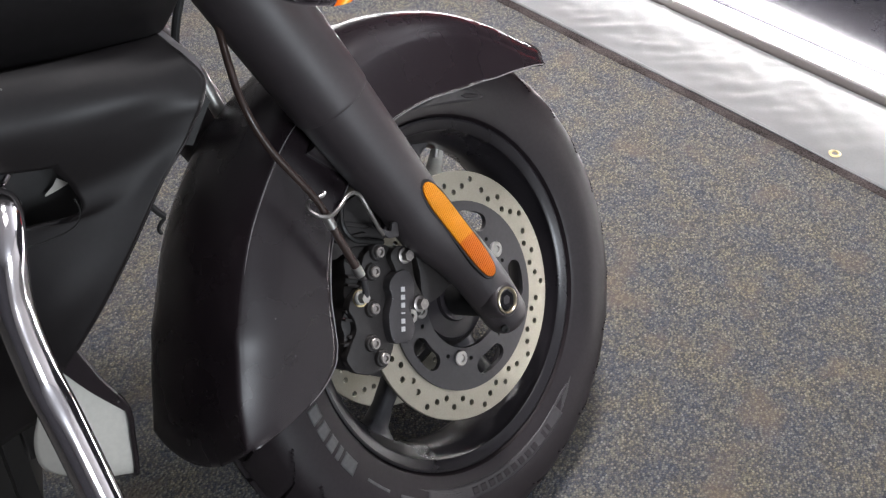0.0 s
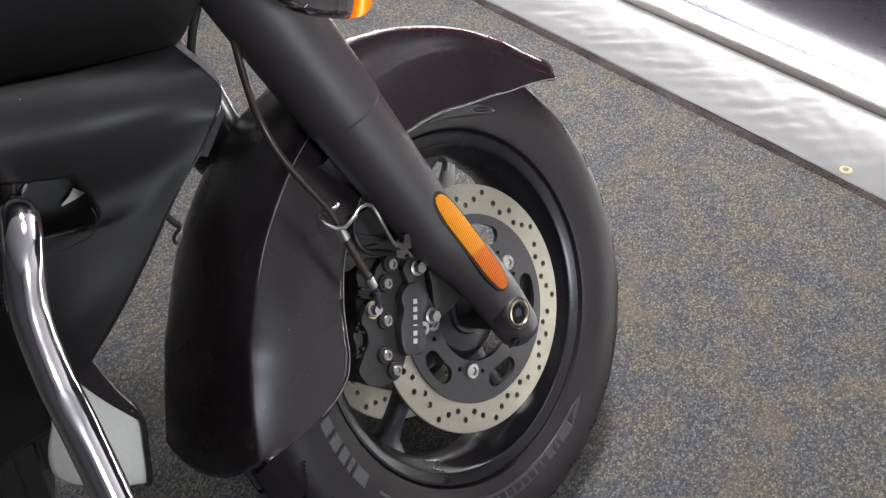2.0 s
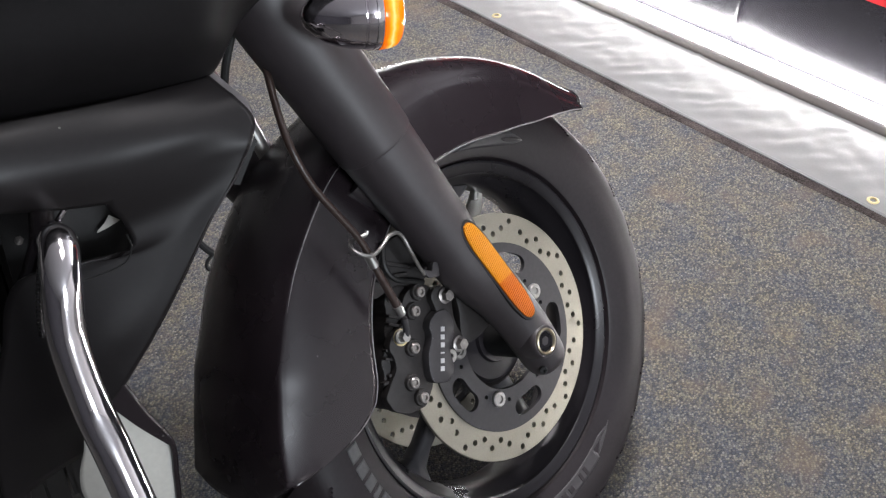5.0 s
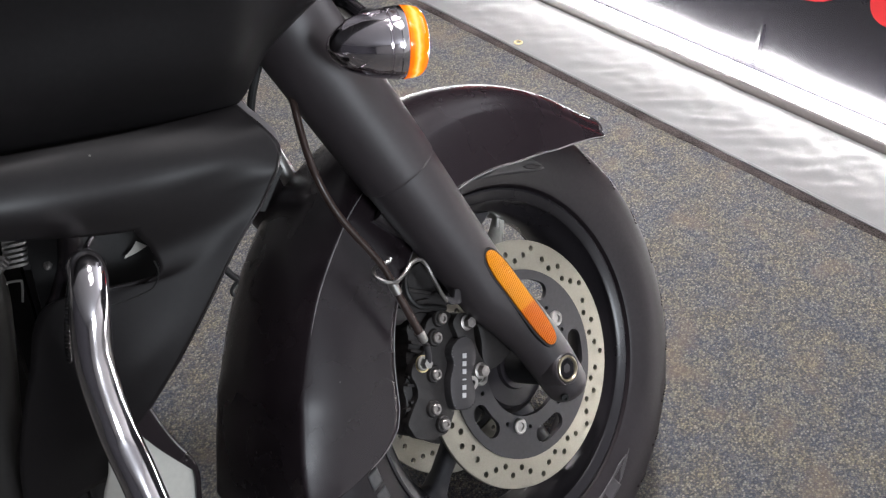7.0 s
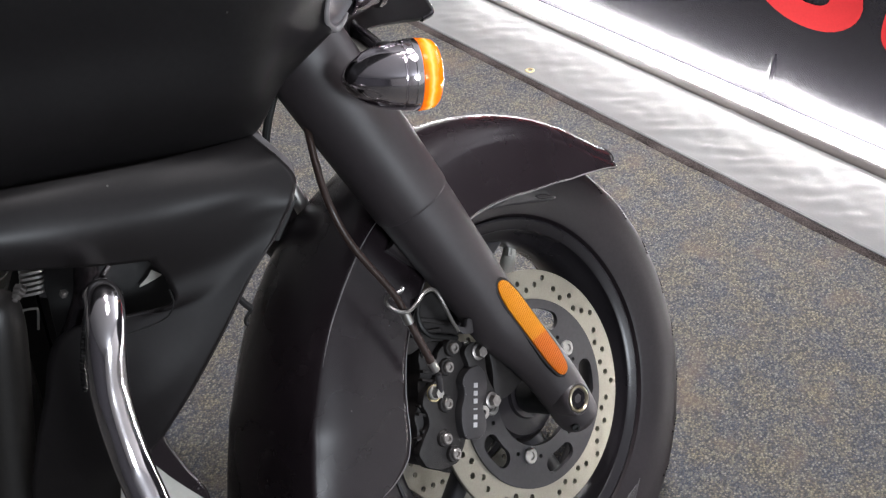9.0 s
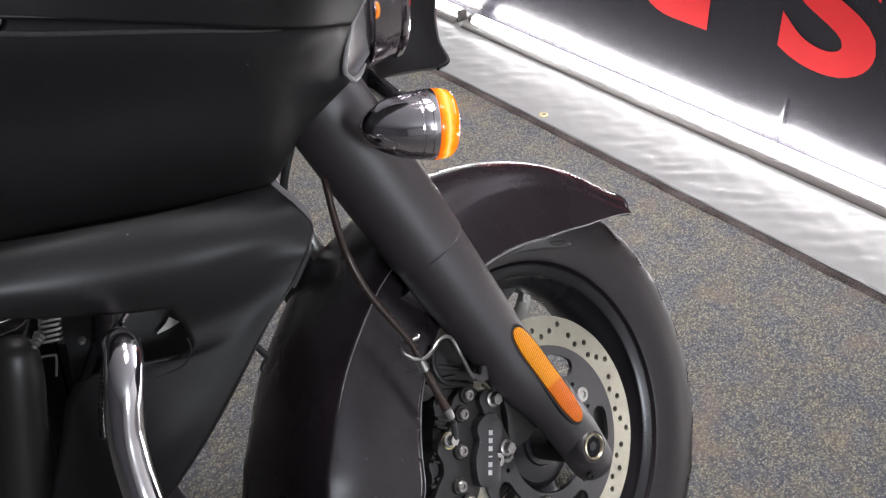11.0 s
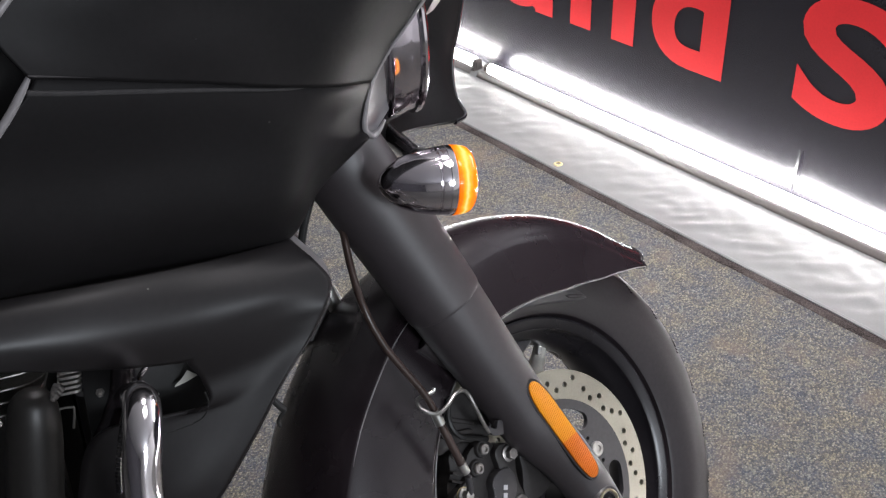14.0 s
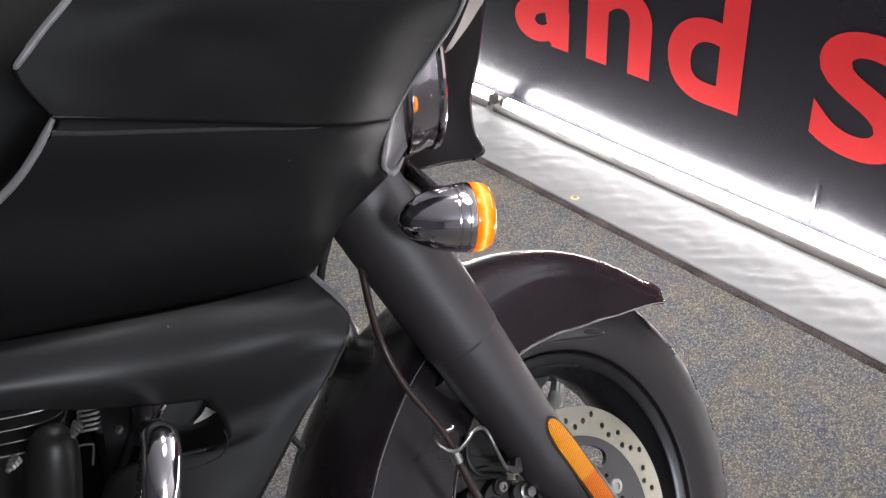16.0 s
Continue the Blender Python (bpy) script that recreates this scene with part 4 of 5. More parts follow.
GUIDE = part("wire_guide", tube([(-0.154, -0.131, 0.2290), (-0.158, -0.130, 0.2265), (-0.1676, -0.1285, 0.2285), (-0.1778, -0.131, 0.2298), (-0.1842, -0.138, 0.2249), (-0.180, -0.1445, 0.216), (-0.169, -0.1445, 0.2101), (-0.1538, -0.1415, 0.2106), (-0.1394, -0.139, 0.2135), (-0.1282, -0.138, 0.2109), (-0.1229, -0.137, 0.2027), (-0.1208, -0.136, 0.185), (-0.1158, -0.131, 0.1629), (-0.112, -0.1285, 0.152)], 0.0021, 10, 110), STEEL, BIKE, "bent steel wire hose guide", m=STEER)
part("guide_bracket", prism(rounded([(-0.118, 0.166), (-0.110, 0.146), (-0.097, 0.140), (-0.091, 0.154), (-0.097, 0.158), (-0.103, 0.150)], 0.003), 0.126, 0.131, 0.001), CALIPERFACE, GUIDE, "grey stamped bracket")
part("sensor_wire", tube([(-0.125, -0.11, 0.205), (-0.14, -0.115, 0.185), (-0.135, -0.115, 0.165), (-0.115, -0.112, 0.150), (-0.10, -0.11, 0.14)], 0.003, 8, 30), BLACKPLASTIC, BIKE, m=WHEEL)


BRACKET = part("fork_bracket", prism(rounded([(-0.148, 0.194), (-0.124, 0.2), (-0.0905, 0.198), (-0.066, 0.170), (-0.045, 0.153), (-0.079, 0.140), (-0.103, 0.137), (-0.131, 0.1545), (-0.162, 0.155), (-0.169, 0.167)], 0.006), 0.092, 0.104, 0.002), CALIPER, BIKE, "cast black bracket between fork and caliper", m=WHEEL)
part("web", prism(rounded([(-0.0958, 0.148), (-0.048, 0.156), (-0.077, 0.1635)], 0.003), 0.103, 0.112, 0.0015), FORKPAINT, BRACKET, "raised web of the bracket")
part("rib", prism(rounded([(-0.150, 0.176), (-0.112, 0.160), (-0.113, 0.156), (-0.152, 0.171)], 0.0015), 0.103, 0.109, 0.001), CALIPER, BRACKET)
part("rib", prism(rounded([(-0.140, 0.192), (-0.104, 0.164), (-0.106, 0.161), (-0.144, 0.188)], 0.0015), 0.103, 0.1075, 0.001), CALIPER, BRACKET)
STAY = part("fender_stay", tube([(-0.112, -0.088, 0.262), (-0.098, -0.092, 0.235), (-0.083, -0.098, 0.205), (-0.078, -0.104, 0.190)], [0.012, 0.011, 0.009, 0.006], 14, 20), FORKPAINT, BIKE, "satin black fender stay", m=STEER)
part("stay_clip", prism(rounded([(-0.090, 0.206), (-0.080, 0.209), (-0.070, 0.196), (-0.074, 0.188), (-0.084, 0.196)], 0.002), 0.100, 0.104, 0.0008), ALLOY, STAY, "small bright metal clip")


# turn signal on the fork
def turn_signal():
    m = BODY @ pose(-0.1058, -0.1820, 0.4446, 0, 6, 0) @ Matrix.Scale(0.9295, 4) @ pose(-0.0185, 0, 0)
    prof = [(0, -0.047), (0.0042, -0.0464), (0.0108, -0.043), (0.0180, -0.0355), (0.0242, -0.0260), (0.0292, -0.0135), (0.0318, -0.002), (0.0331, 0.0085), (0.0322, 0.0092), (0.0322, 0.0104), (0.0336, 0.0112), (0.0342, 0.0150), (0.0342, 0.020), (0.0, 0.020)]
    body = part("turn_signal", revolve(prof, 64, axis="x"), DARKCHROME, BIKE, "bullet-shaped smoked chrome turn signal", m=m, sharp=50)
    part("bezel_ring", revolve([(0.0335, 0.0185), (0.0348, 0.0195), (0.0348, 0.0250), (0.0340, 0.0262), (0.031, 0.0262), (0.031, 0.0185)], 64, axis="x", close=True), CHROME, body, "chrome bezel ring")
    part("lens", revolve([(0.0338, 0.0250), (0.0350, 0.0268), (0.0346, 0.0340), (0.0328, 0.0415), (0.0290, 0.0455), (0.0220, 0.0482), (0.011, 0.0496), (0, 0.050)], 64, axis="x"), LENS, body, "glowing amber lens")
    part("stalk", tube([(-0.1121, -0.2066, 0.4483), (-0.0971, -0.1835, 0.4582), (-0.0781, -0.1498, 0.4677), (-0.055, -0.105, 0.480), (-0.044, -0.080, 0.492)], [0.011, 0.0095, 0.0095, 0.0105, 0.0115], 20, 20), GLOSS, body, "gloss black mounting stalk", m=m.inverted() @ WHEEL)
    part("stalk_collar", revolve([(0.004, 0), (0.0085, 0), (0.0088, 0.003), (0.0075, 0.005), (0.004, 0.006)], 24, axis="z", close=True), BLACKPLASTIC, body, m=pose(-0.003, 0.006, 0.026, -30, 0, 0))
    return body


turn_signal()


# fairing, headlight and leg shield
def mirrored(ob, parent):
    """The same panel on the motorcycle's left side."""
    c = ob.copy()
    c.data = ob.data.copy()
    for v in c.data.vertices:
        v.co.y = -v.co.y
    c.data.flip_normals()
    scene.collection.objects.link(c)
    c.parent = parent
    return c


def fairing():
    low = part("fairing", patch([
        [(-0.1762, 0.4948, 0.1310), (-0.2228, 0.4638, 0.1500), (-0.2575, 0.4185, 0.1800), (-0.3260, 0.4221, 0.2080), (-0.4147, 0.4291, 0.2380), (-0.4934, 0.4350, 0.2680), (-0.6024, 0.4420, 0.2930)],
        [(-0.1666, 0.4921, 0.1660), (-0.2177, 0.4585, 0.1830), (-0.2572, 0.4213, 0.2010), (-0.3259, 0.4247, 0.2280), (-0.4152, 0.4316, 0.2580), (-0.4945, 0.4375, 0.2880), (-0.6043, 0.4466, 0.3180)],
        [(-0.1724, 0.5028, 0.1720), (-0.2190, 0.4837, 0.2110), (-0.2555, 0.4607, 0.2380), (-0.3260, 0.4623, 0.2660), (-0.4147, 0.4703, 0.2960), (-0.4814, 0.4783, 0.3200), (-0.5622, 0.4863, 0.3420)],
        [(-0.1686, 0.5222, 0.1720), (-0.2093, 0.5166, 0.2160), (-0.2498, 0.5127, 0.2460), (-0.3199, 0.5197, 0.2740), (-0.4002, 0.5277, 0.3040), (-0.4503, 0.5347, 0.3230), (-0.4854, 0.5397, 0.3340)],
        [(-0.1578, 0.5397, 0.1660), (-0.1985, 0.5464, 0.2220), (-0.2450, 0.5550, 0.2510), (-0.3000, 0.5680, 0.2790), (-0.3500, 0.5780, 0.3000), (-0.3950, 0.5860, 0.3180), (-0.4210, 0.5910, 0.3280)],
        [(-0.1529, 0.5543, 0.1560), (-0.1965, 0.5632, 0.2080), (-0.2450, 0.5740, 0.2370), (-0.3000, 0.5880, 0.2650), (-0.3500, 0.5990, 0.2860), (-0.3950, 0.6090, 0.3040), (-0.4210, 0.6140, 0.3140)],
    ], 60, 48), FAIRSATIN, BIKE, "satin black wrap-around front fairing", m=BODY, sharp=70)
    solid(low, 0.004, 0)
    up = part("upper_shell", patch([
        [(-0.1578, 0.5407, 0.1660), (-0.1985, 0.5494, 0.2230), (-0.2450, 0.5590, 0.2540), (-0.3000, 0.5730, 0.2830), (-0.3500, 0.5840, 0.3050), (-0.3950, 0.5940, 0.3250), (-0.4190, 0.5990, 0.3360)],
        [(-0.1364, 0.5699, 0.1680), (-0.1886, 0.5791, 0.2300), (-0.2450, 0.5900, 0.2610), (-0.3000, 0.6020, 0.2900), (-0.3500, 0.6130, 0.3100), (-0.4000, 0.6260, 0.3280), (-0.4380, 0.6360, 0.3380)],
        [(-0.1141, 0.5961, 0.1740), (-0.1738, 0.6068, 0.2340), (-0.2350, 0.6190, 0.2630), (-0.2900, 0.6320, 0.2880), (-0.3400, 0.6430, 0.3120), (-0.3850, 0.6530, 0.3260), (-0.4140, 0.6580, 0.3330)],
        [(-0.0860, 0.6370, 0.1900), (-0.1531, 0.6463, 0.2350), (-0.2150, 0.6560, 0.2600), (-0.2700, 0.6640, 0.2880), (-0.3200, 0.6710, 0.3080), (-0.3650, 0.6770, 0.3180), (-0.3910, 0.6800, 0.3250)],
        [(-0.0656, 0.6992, 0.1910), (-0.1323, 0.7056, 0.2250), (-0.1900, 0.7120, 0.2450), (-0.2400, 0.7170, 0.2680), (-0.2900, 0.7210, 0.2850), (-0.3300, 0.7240, 0.2960), (-0.3550, 0.7260, 0.3020)],
        [(-0.0576, 0.7576, 0.1560), (-0.1124, 0.7630, 0.1850), (-0.1650, 0.7680, 0.2050), (-0.2150, 0.7720, 0.2280), (-0.2600, 0.7760, 0.2450), (-0.3000, 0.7790, 0.2560), (-0.3250, 0.7810, 0.2620)],
    ], 60, 44), FAIRSATIN, low, "satin black upper fairing shell", sharp=70)
    solid(up, 0.004, 0)
    mirrored(low, BIKE)
    mirrored(up, low)
    # fairing edges and opening rim: highlight put into the pale grey
    bead = [(-0.419, 0.600, 0.335), (-0.426, 0.590, 0.335), (-0.436, 0.577, 0.335), (-0.450, 0.562, 0.336), (-0.464, 0.551, 0.337), (-0.50, 0.525, 0.337), (-0.56, 0.488, 0.338)]
    part("edge_bead", tube([(a, -r, b) for a, b, r in bead], [0.0018, 0.0028, 0.0030, 0.0030, 0.0030, 0.0030, 0.0030], 12, 60), EDGESHINE, low, "rolled edge of the fairing")
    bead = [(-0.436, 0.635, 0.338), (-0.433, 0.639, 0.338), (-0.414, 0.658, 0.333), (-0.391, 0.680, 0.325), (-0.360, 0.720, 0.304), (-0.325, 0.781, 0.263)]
    part("edge_bead", tube([(a, -r, b) for a, b, r in bead], [0.0014, 0.0026, 0.0030, 0.0030, 0.0030, 0.0030], 12, 60), EDGESHINE, low)
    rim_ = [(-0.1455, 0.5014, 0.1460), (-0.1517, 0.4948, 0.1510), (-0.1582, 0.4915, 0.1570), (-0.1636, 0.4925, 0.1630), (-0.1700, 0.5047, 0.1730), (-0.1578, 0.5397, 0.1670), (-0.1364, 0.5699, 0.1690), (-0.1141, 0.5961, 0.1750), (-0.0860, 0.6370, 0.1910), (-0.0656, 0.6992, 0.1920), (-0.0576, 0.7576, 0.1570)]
    part("opening_rim", tube([(a, -r, b) for a, b, r in rim_], [0.0010, 0.0022, 0.0030, 0.0032, 0.0031, 0.0029, 0.0027, 0.0027, 0.0027, 0.0027, 0.0027], 12, 60), EDGESHINE, low, "rounded rim of the headlight opening")
    # two thin lines whose lighter colour paints the highlight along the crease
    line = [(-0.419, 0.601, 0.3375), (-0.395, 0.596, 0.3265), (-0.350, 0.586, 0.3065), (-0.300, 0.575, 0.2845), (-0.245, 0.561, 0.2555), (-0.2015, 0.5524, 0.2260)]
    part("crease_line", tube([(a, -r, b) for a, b, r in line], [0.0008, 0.0008, 0.0008, 0.0007, 0.0006, 0.0003], 8, 50), CREASESHINE, low, "fine raised line with the crease's highlight in its colour")
    line = [(-0.423, 0.5895, 0.331), (-0.395, 0.584, 0.3195), (-0.350, 0.5765, 0.301), (-0.300, 0.568, 0.281), (-0.245, 0.557, 0.2535), (-0.2015, 0.5504, 0.2250)]
    part("crease_line", tube([(a, -r, b) for a, b, r in line], [0.0022, 0.0022, 0.0021, 0.0018, 0.0012, 0.0004], 8, 50), CREASESHINE, low)
    dash = patch([
        [(-0.40, 0.40, 0.20), (-0.55, 0.42, 0.22), (-0.75, 0.44, 0.22)],
        [(-0.38, 0.58, 0.27), (-0.52, 0.60, 0.25), (-0.75, 0.60, 0.22)],
        [(-0.36, 0.66, 0.27), (-0.50, 0.68, 0.22), (-0.75, 0.66, 0.16)],
        [(-0.30, 0.78, 0.20), (-0.45, 0.74, 0.14), (-0.75, 0.70, 0.06)]], 24, 20)
    solid(part("inner_panel", dash, BLACKPLASTIC, low, "black inner fairing panel"), 0.004, -1)
    return low


fairing()


def headlight():
    m = BODY @ pose(-0.094, 0, 0.575)
    ring = part("headlight", revolve([(0.080, 0.000), (0.0945, -0.030), (0.0965, -0.031), (0.0980, -0.029)] + [(0.0988 - 0.0046 * (max(0, k - 2) / 9) ** 2 + (0.0003 if k % 2 else -0.0001), -0.027 + 0.0021 * k) for k in range(12)] + [(0.0935, -0.001), (0.0925, 0.005), (0.0905, 0.0095), (0.0880, 0.0105), (0.0840, 0.008), (0.082, 0.004)], 96, axis="x", close=True), BEZELCHROME, BIKE, "round headlight with a smoked chrome bezel", m=m)
    part("front_bead", revolve([(0.0915 + 0.0046 * math.cos(a), 0.007 + 0.0046 * math.sin(a)) for a in (2 * math.pi * k / 10 for k in range(10))], 96, axis="x", close=True), CHROME, ring, "bright chrome front edge")
    part("bucket", revolve([(0.094, -0.030), (0.101, -0.034), (0.102, -0.050), (0.094, -0.080), (0.060, -0.10), (0, -0.11)], 72, axis="x"), CALIPERFACE, ring, "grey headlight bucket")
    part("lens", revolve([(0.084, 0.006), (0.080, 0.012), (0.065, 0.019), (0.04, 0.024), (0, 0.026)], 72, axis="x"), GLOSS, ring, "dark domed headlight lens")
    part("cup_liner", patch([
        [(-0.1617, 0.4913, 0.1640), (-0.1495, 0.4920, 0.1280), (-0.1300, 0.5020, 0.0950)],
        [(-0.1724, 0.5028, 0.1690), (-0.1535, 0.4994, 0.1290), (-0.1300, 0.5080, 0.0920)],
        [(-0.1685, 0.5222, 0.1690), (-0.1515, 0.5173, 0.1280), (-0.1300, 0.5180, 0.0900)],
        [(-0.1578, 0.5397, 0.1630), (-0.1445, 0.5361, 0.1230), (-0.1280, 0.5350, 0.0900)],
        [(-0.1335, 0.5922, 0.1610), (-0.1316, 0.5857, 0.1230), (-0.1250, 0.5800, 0.0950)],
        [(-0.1015, 0.6506, 0.1760), (-0.1118, 0.6452, 0.1280), (-0.1150, 0.6400, 0.1000)]], 12, 24), CUPGREY, ring, "grey inner surround of the headlight", m=m.inverted() @ BODY)
    return ring


headlight()
NOSE = part("nose_panel", patch([
    [(-0.135, 0.463, 0.060), (-0.098, 0.458, 0.0), (-0.055, 0.451, -0.05), (-0.019, 0.4455, -0.08), (-0.001, 0.449, -0.10)],
    [(-0.135, 0.478, 0.050), (-0.098, 0.474, -0.01), (-0.060, 0.470, -0.06), (-0.024, 0.467, -0.09), (-0.006, 0.468, -0.115)],
    [(-0.135, 0.500, 0.030), (-0.100, 0.497, -0.03), (-0.065, 0.494, -0.075), (-0.030, 0.492, -0.10), (-0.004, 0.490, -0.13)],
    [(-0.130, 0.525, 0.020), (-0.100, 0.523, -0.04), (-0.065, 0.521, -0.085), (-0.025, 0.519, -0.115), (0.004, 0.517, -0.148)],
    [(-0.125, 0.560, 0.020), (-0.095, 0.557, -0.04), (-0.055, 0.553, -0.095), (-0.012, 0.550, -0.13), (0.018, 0.548, -0.16)],
    [(-0.110, 0.640, 0.020), (-0.080, 0.636, -0.04), (-0.035, 0.632, -0.10), (0.005, 0.628, -0.14), (0.040, 0.625, -0.17)],
    [(-0.090, 0.720, 0.020), (-0.060, 0.718, -0.04), (-0.015, 0.715, -0.10), (0.025, 0.712, -0.14), (0.060, 0.710, -0.17)]], 30, 40), FAIRSATIN, BIKE, "satin black nose panel below the headlight", m=BODY, sharp=70)
solid(NOSE, 0.004, 0)
part("edge_bead", tube([(a, -r, b) for a, b, r in ((-0.019, 0.4455, -0.08), (-0.001, 0.449, -0.10), (-0.006, 0.468, -0.115), (-0.004, 0.490, -0.13), (0.004, 0.517, -0.148), (0.018, 0.548, -0.16), (0.040, 0.625, -0.17), (0.060, 0.710, -0.17))], 0.003, 10, 40), GLOSS, NOSE)
part("windscreen_base", patch([[(-0.083, 0.585, 0.09), (-0.072, 0.588, 0.08)], [(-0.068, 0.62, 0.12), (-0.040, 0.615, 0.06)], [(-0.055, 0.66, 0.13), (-0.015, 0.65, 0.05)], [(-0.045, 0.74, 0.11), (0.0, 0.73, 0.03)]], 8, 16), SMOKED, NOSE, "smoked brown windscreen base")


STRAP = ((-0.2960, 0.3000, 0.243), (-0.2885, 0.2873, 0.243), (-0.2837, 0.2813, 0.243))
HOOK = ((-0.2837, 0.2813, 0.243), (-0.2847, 0.2790, 0.243), (-0.2883, 0.2757, 0.243), (-0.2906, 0.2715, 0.243), (-0.2900, 0.2677, 0.243), (-0.2883, 0.2672, 0.243))


def leg_shield():
    """One shell: a sloping upper face, a soft crease, and a flat side that ends in front of the opening."""
    upper = [
        [(-0.2540, 0.4199, 0.2010), (-0.2879, 0.4230, 0.2240), (-0.3401, 0.4263, 0.2470), (-0.4198, 0.4335, 0.2780), (-0.5005, 0.4394, 0.2980), (-0.6223, 0.4446, 0.3240)],
        [(-0.2450, 0.4108, 0.2160), (-0.2840, 0.4140, 0.2360), (-0.3400, 0.4160, 0.2560), (-0.4197, 0.4248, 0.2870), (-0.5000, 0.4320, 0.3070), (-0.6213, 0.4382, 0.3320)],
        [(-0.2369, 0.4027, 0.2270), (-0.2811, 0.4022, 0.2460), (-0.3400, 0.4037, 0.2640), (-0.4199, 0.4123, 0.2940), (-0.5006, 0.4214, 0.3140), (-0.6210, 0.4303, 0.3390)],
        [(-0.2278, 0.3872, 0.2330), (-0.2789, 0.3883, 0.2520), (-0.3402, 0.3889, 0.2690), (-0.4203, 0.3990, 0.2980), (-0.5007, 0.4121, 0.3180), (-0.6213, 0.4221, 0.3430)],
        [(-0.2329, 0.3724, 0.2420), (-0.2798, 0.3730, 0.2520), (-0.3451, 0.3726, 0.2690), (-0.4253, 0.3864, 0.2980), (-0.5036, 0.4033, 0.3180), (-0.6209, 0.4132, 0.3430)],
        [(-0.2412, 0.3604, 0.2440), (-0.2819, 0.3569, 0.2500), (-0.3561, 0.3533, 0.2670), (-0.4403, 0.3754, 0.2970), (-0.5057, 0.3950, 0.3170), (-0.6210, 0.4042, 0.3420)]]
    side = [
        [(-0.2546, 0.3420, 0.2460), (-0.2919, 0.3350, 0.2480), (-0.3472, 0.3294, 0.2570)],
        [(-0.2796, 0.3149, 0.2510), (-0.3100, 0.3087, 0.2510), (-0.3522, 0.3037, 0.2550)],
        [(-0.3134, 0.2692, 0.2560), (-0.3501, 0.2820, 0.2550), (-0.4376, 0.2983, 0.2500)],
        [(-0.3468, 0.2268, 0.2590), (-0.3962, 0.2322, 0.2620), (-0.4655, 0.2406, 0.2490)],
        [(-0.3803, 0.1889, 0.2600), (-0.4301, 0.1871, 0.2550), (-0.4863, 0.1872, 0.2410)],
        [(-0.3980, 0.1650, 0.2520), (-0.4450, 0.1560, 0.2450), (-0.5000, 0.1400, 0.2280)],
        [(-0.4150, 0.1100, 0.2150), (-0.4600, 0.0920, 0.2090), (-0.5150, 0.0600, 0.2000)]]
    place = lambda q: Vector((q[0], -q[2], q[1]))
    rows = [spline([place(q) for q in r], 61) for r in upper]
    more = [spline([place(q) for q in r], 25) for r in side]
    bm = bmesh.new()
    columns = []
    for j in range(61):
        if j <= 24:
            pts = spline([r[j] for r in rows] + [r[j] for r in more], 12 * 7 + 1)
        else:
            pts = spline([r[j] for r in rows], 5 * 7 + 1)
        columns.append([bm.verts.new(p) for p in pts])
    for c0, c1 in zip(columns, columns[1:]):
        for k in range(min(len(c0), len(c1)) - 1):
            bm.faces.new((c0[k], c1[k], c1[k + 1], c0[k + 1]))
    top = part("leg_shield", bm, SHIELDSATIN, BIKE, "satin black leg shield with a sloping upper face", m=BODY, sharp=70)
    solid(top, 0.004, 0)
    front = [r[0] for r in upper] + [r[0] for r in side[:5]]
    part("edge_bead", tube([place(q) for q in front], 0.0017, 10, 80), SATIN, top, "rolled edge of the leg shield")
    # the highlight strip on the front edge, coloured pale grey
    part("front_flange", patch([
        [(-0.2528, 0.4255, 0.185), (-0.2425, 0.4146, 0.196), (-0.2333, 0.4044, 0.205), (-0.2275, 0.3980, 0.215), (-0.2258, 0.3920, 0.228)],
        [(-0.2540, 0.4208, 0.2000), (-0.2450, 0.4116, 0.2150), (-0.2369, 0.4034, 0.2260), (-0.2284, 0.3917, 0.2300), (-0.2262, 0.3869, 0.2320)]], 24, 4), EDGESHINE, top, "front flange, pale grey for its highlight")
    part("inner_panel", prism([(-0.226, 0.362), (-0.2185, 0.340), (-0.242, 0.3025), (-0.262, 0.3090)], 0.147, 0.150), BLACKPLASTIC, top, "black inner panel behind the shield")
    part("inner_strut", tube([(-0.209, 0.03, 0.318), (-0.2006, 0.03, 0.288), (-0.190, 0.03, 0.254)], 0.0085, 12, 8), ALLOY, top, "bare alloy strut behind the shield")
    part("seam", tube([(a, -r, b) for a, b, r in ((-0.346, 0.330, 0.284), (-0.345, 0.318, 0.280), (-0.352, 0.305, 0.277), (-0.372, 0.298, 0.274), (-0.395, 0.295, 0.273))], 0.0007, 8, 24), BLACKPLASTIC, top)
    pan = patch([
        [(-0.384, 0.188, 0.252), (-0.398, 0.176, 0.252), (-0.420, 0.165, 0.248)],
        [(-0.371, 0.150, 0.246), (-0.400, 0.140, 0.250), (-0.428, 0.128, 0.246)],
        [(-0.357, 0.109, 0.238), (-0.398, 0.103, 0.246), (-0.439, 0.098, 0.240)],
        [(-0.359, 0.070, 0.232), (-0.400, 0.068, 0.240), (-0.440, 0.068, 0.234)],
        [(-0.364, 0.030, 0.224), (-0.395, 0.038, 0.230), (-0.424, 0.048, 0.228)],
        [(-0.368, 0.012, 0.205), (-0.392, 0.022, 0.210), (-0.414, 0.034, 0.208)]], 20, 26)
    solid(part("side_cover", pan, SILVERPAINT, top, "pale grey painted lower side cover", sharp=70), 0.006, -1)
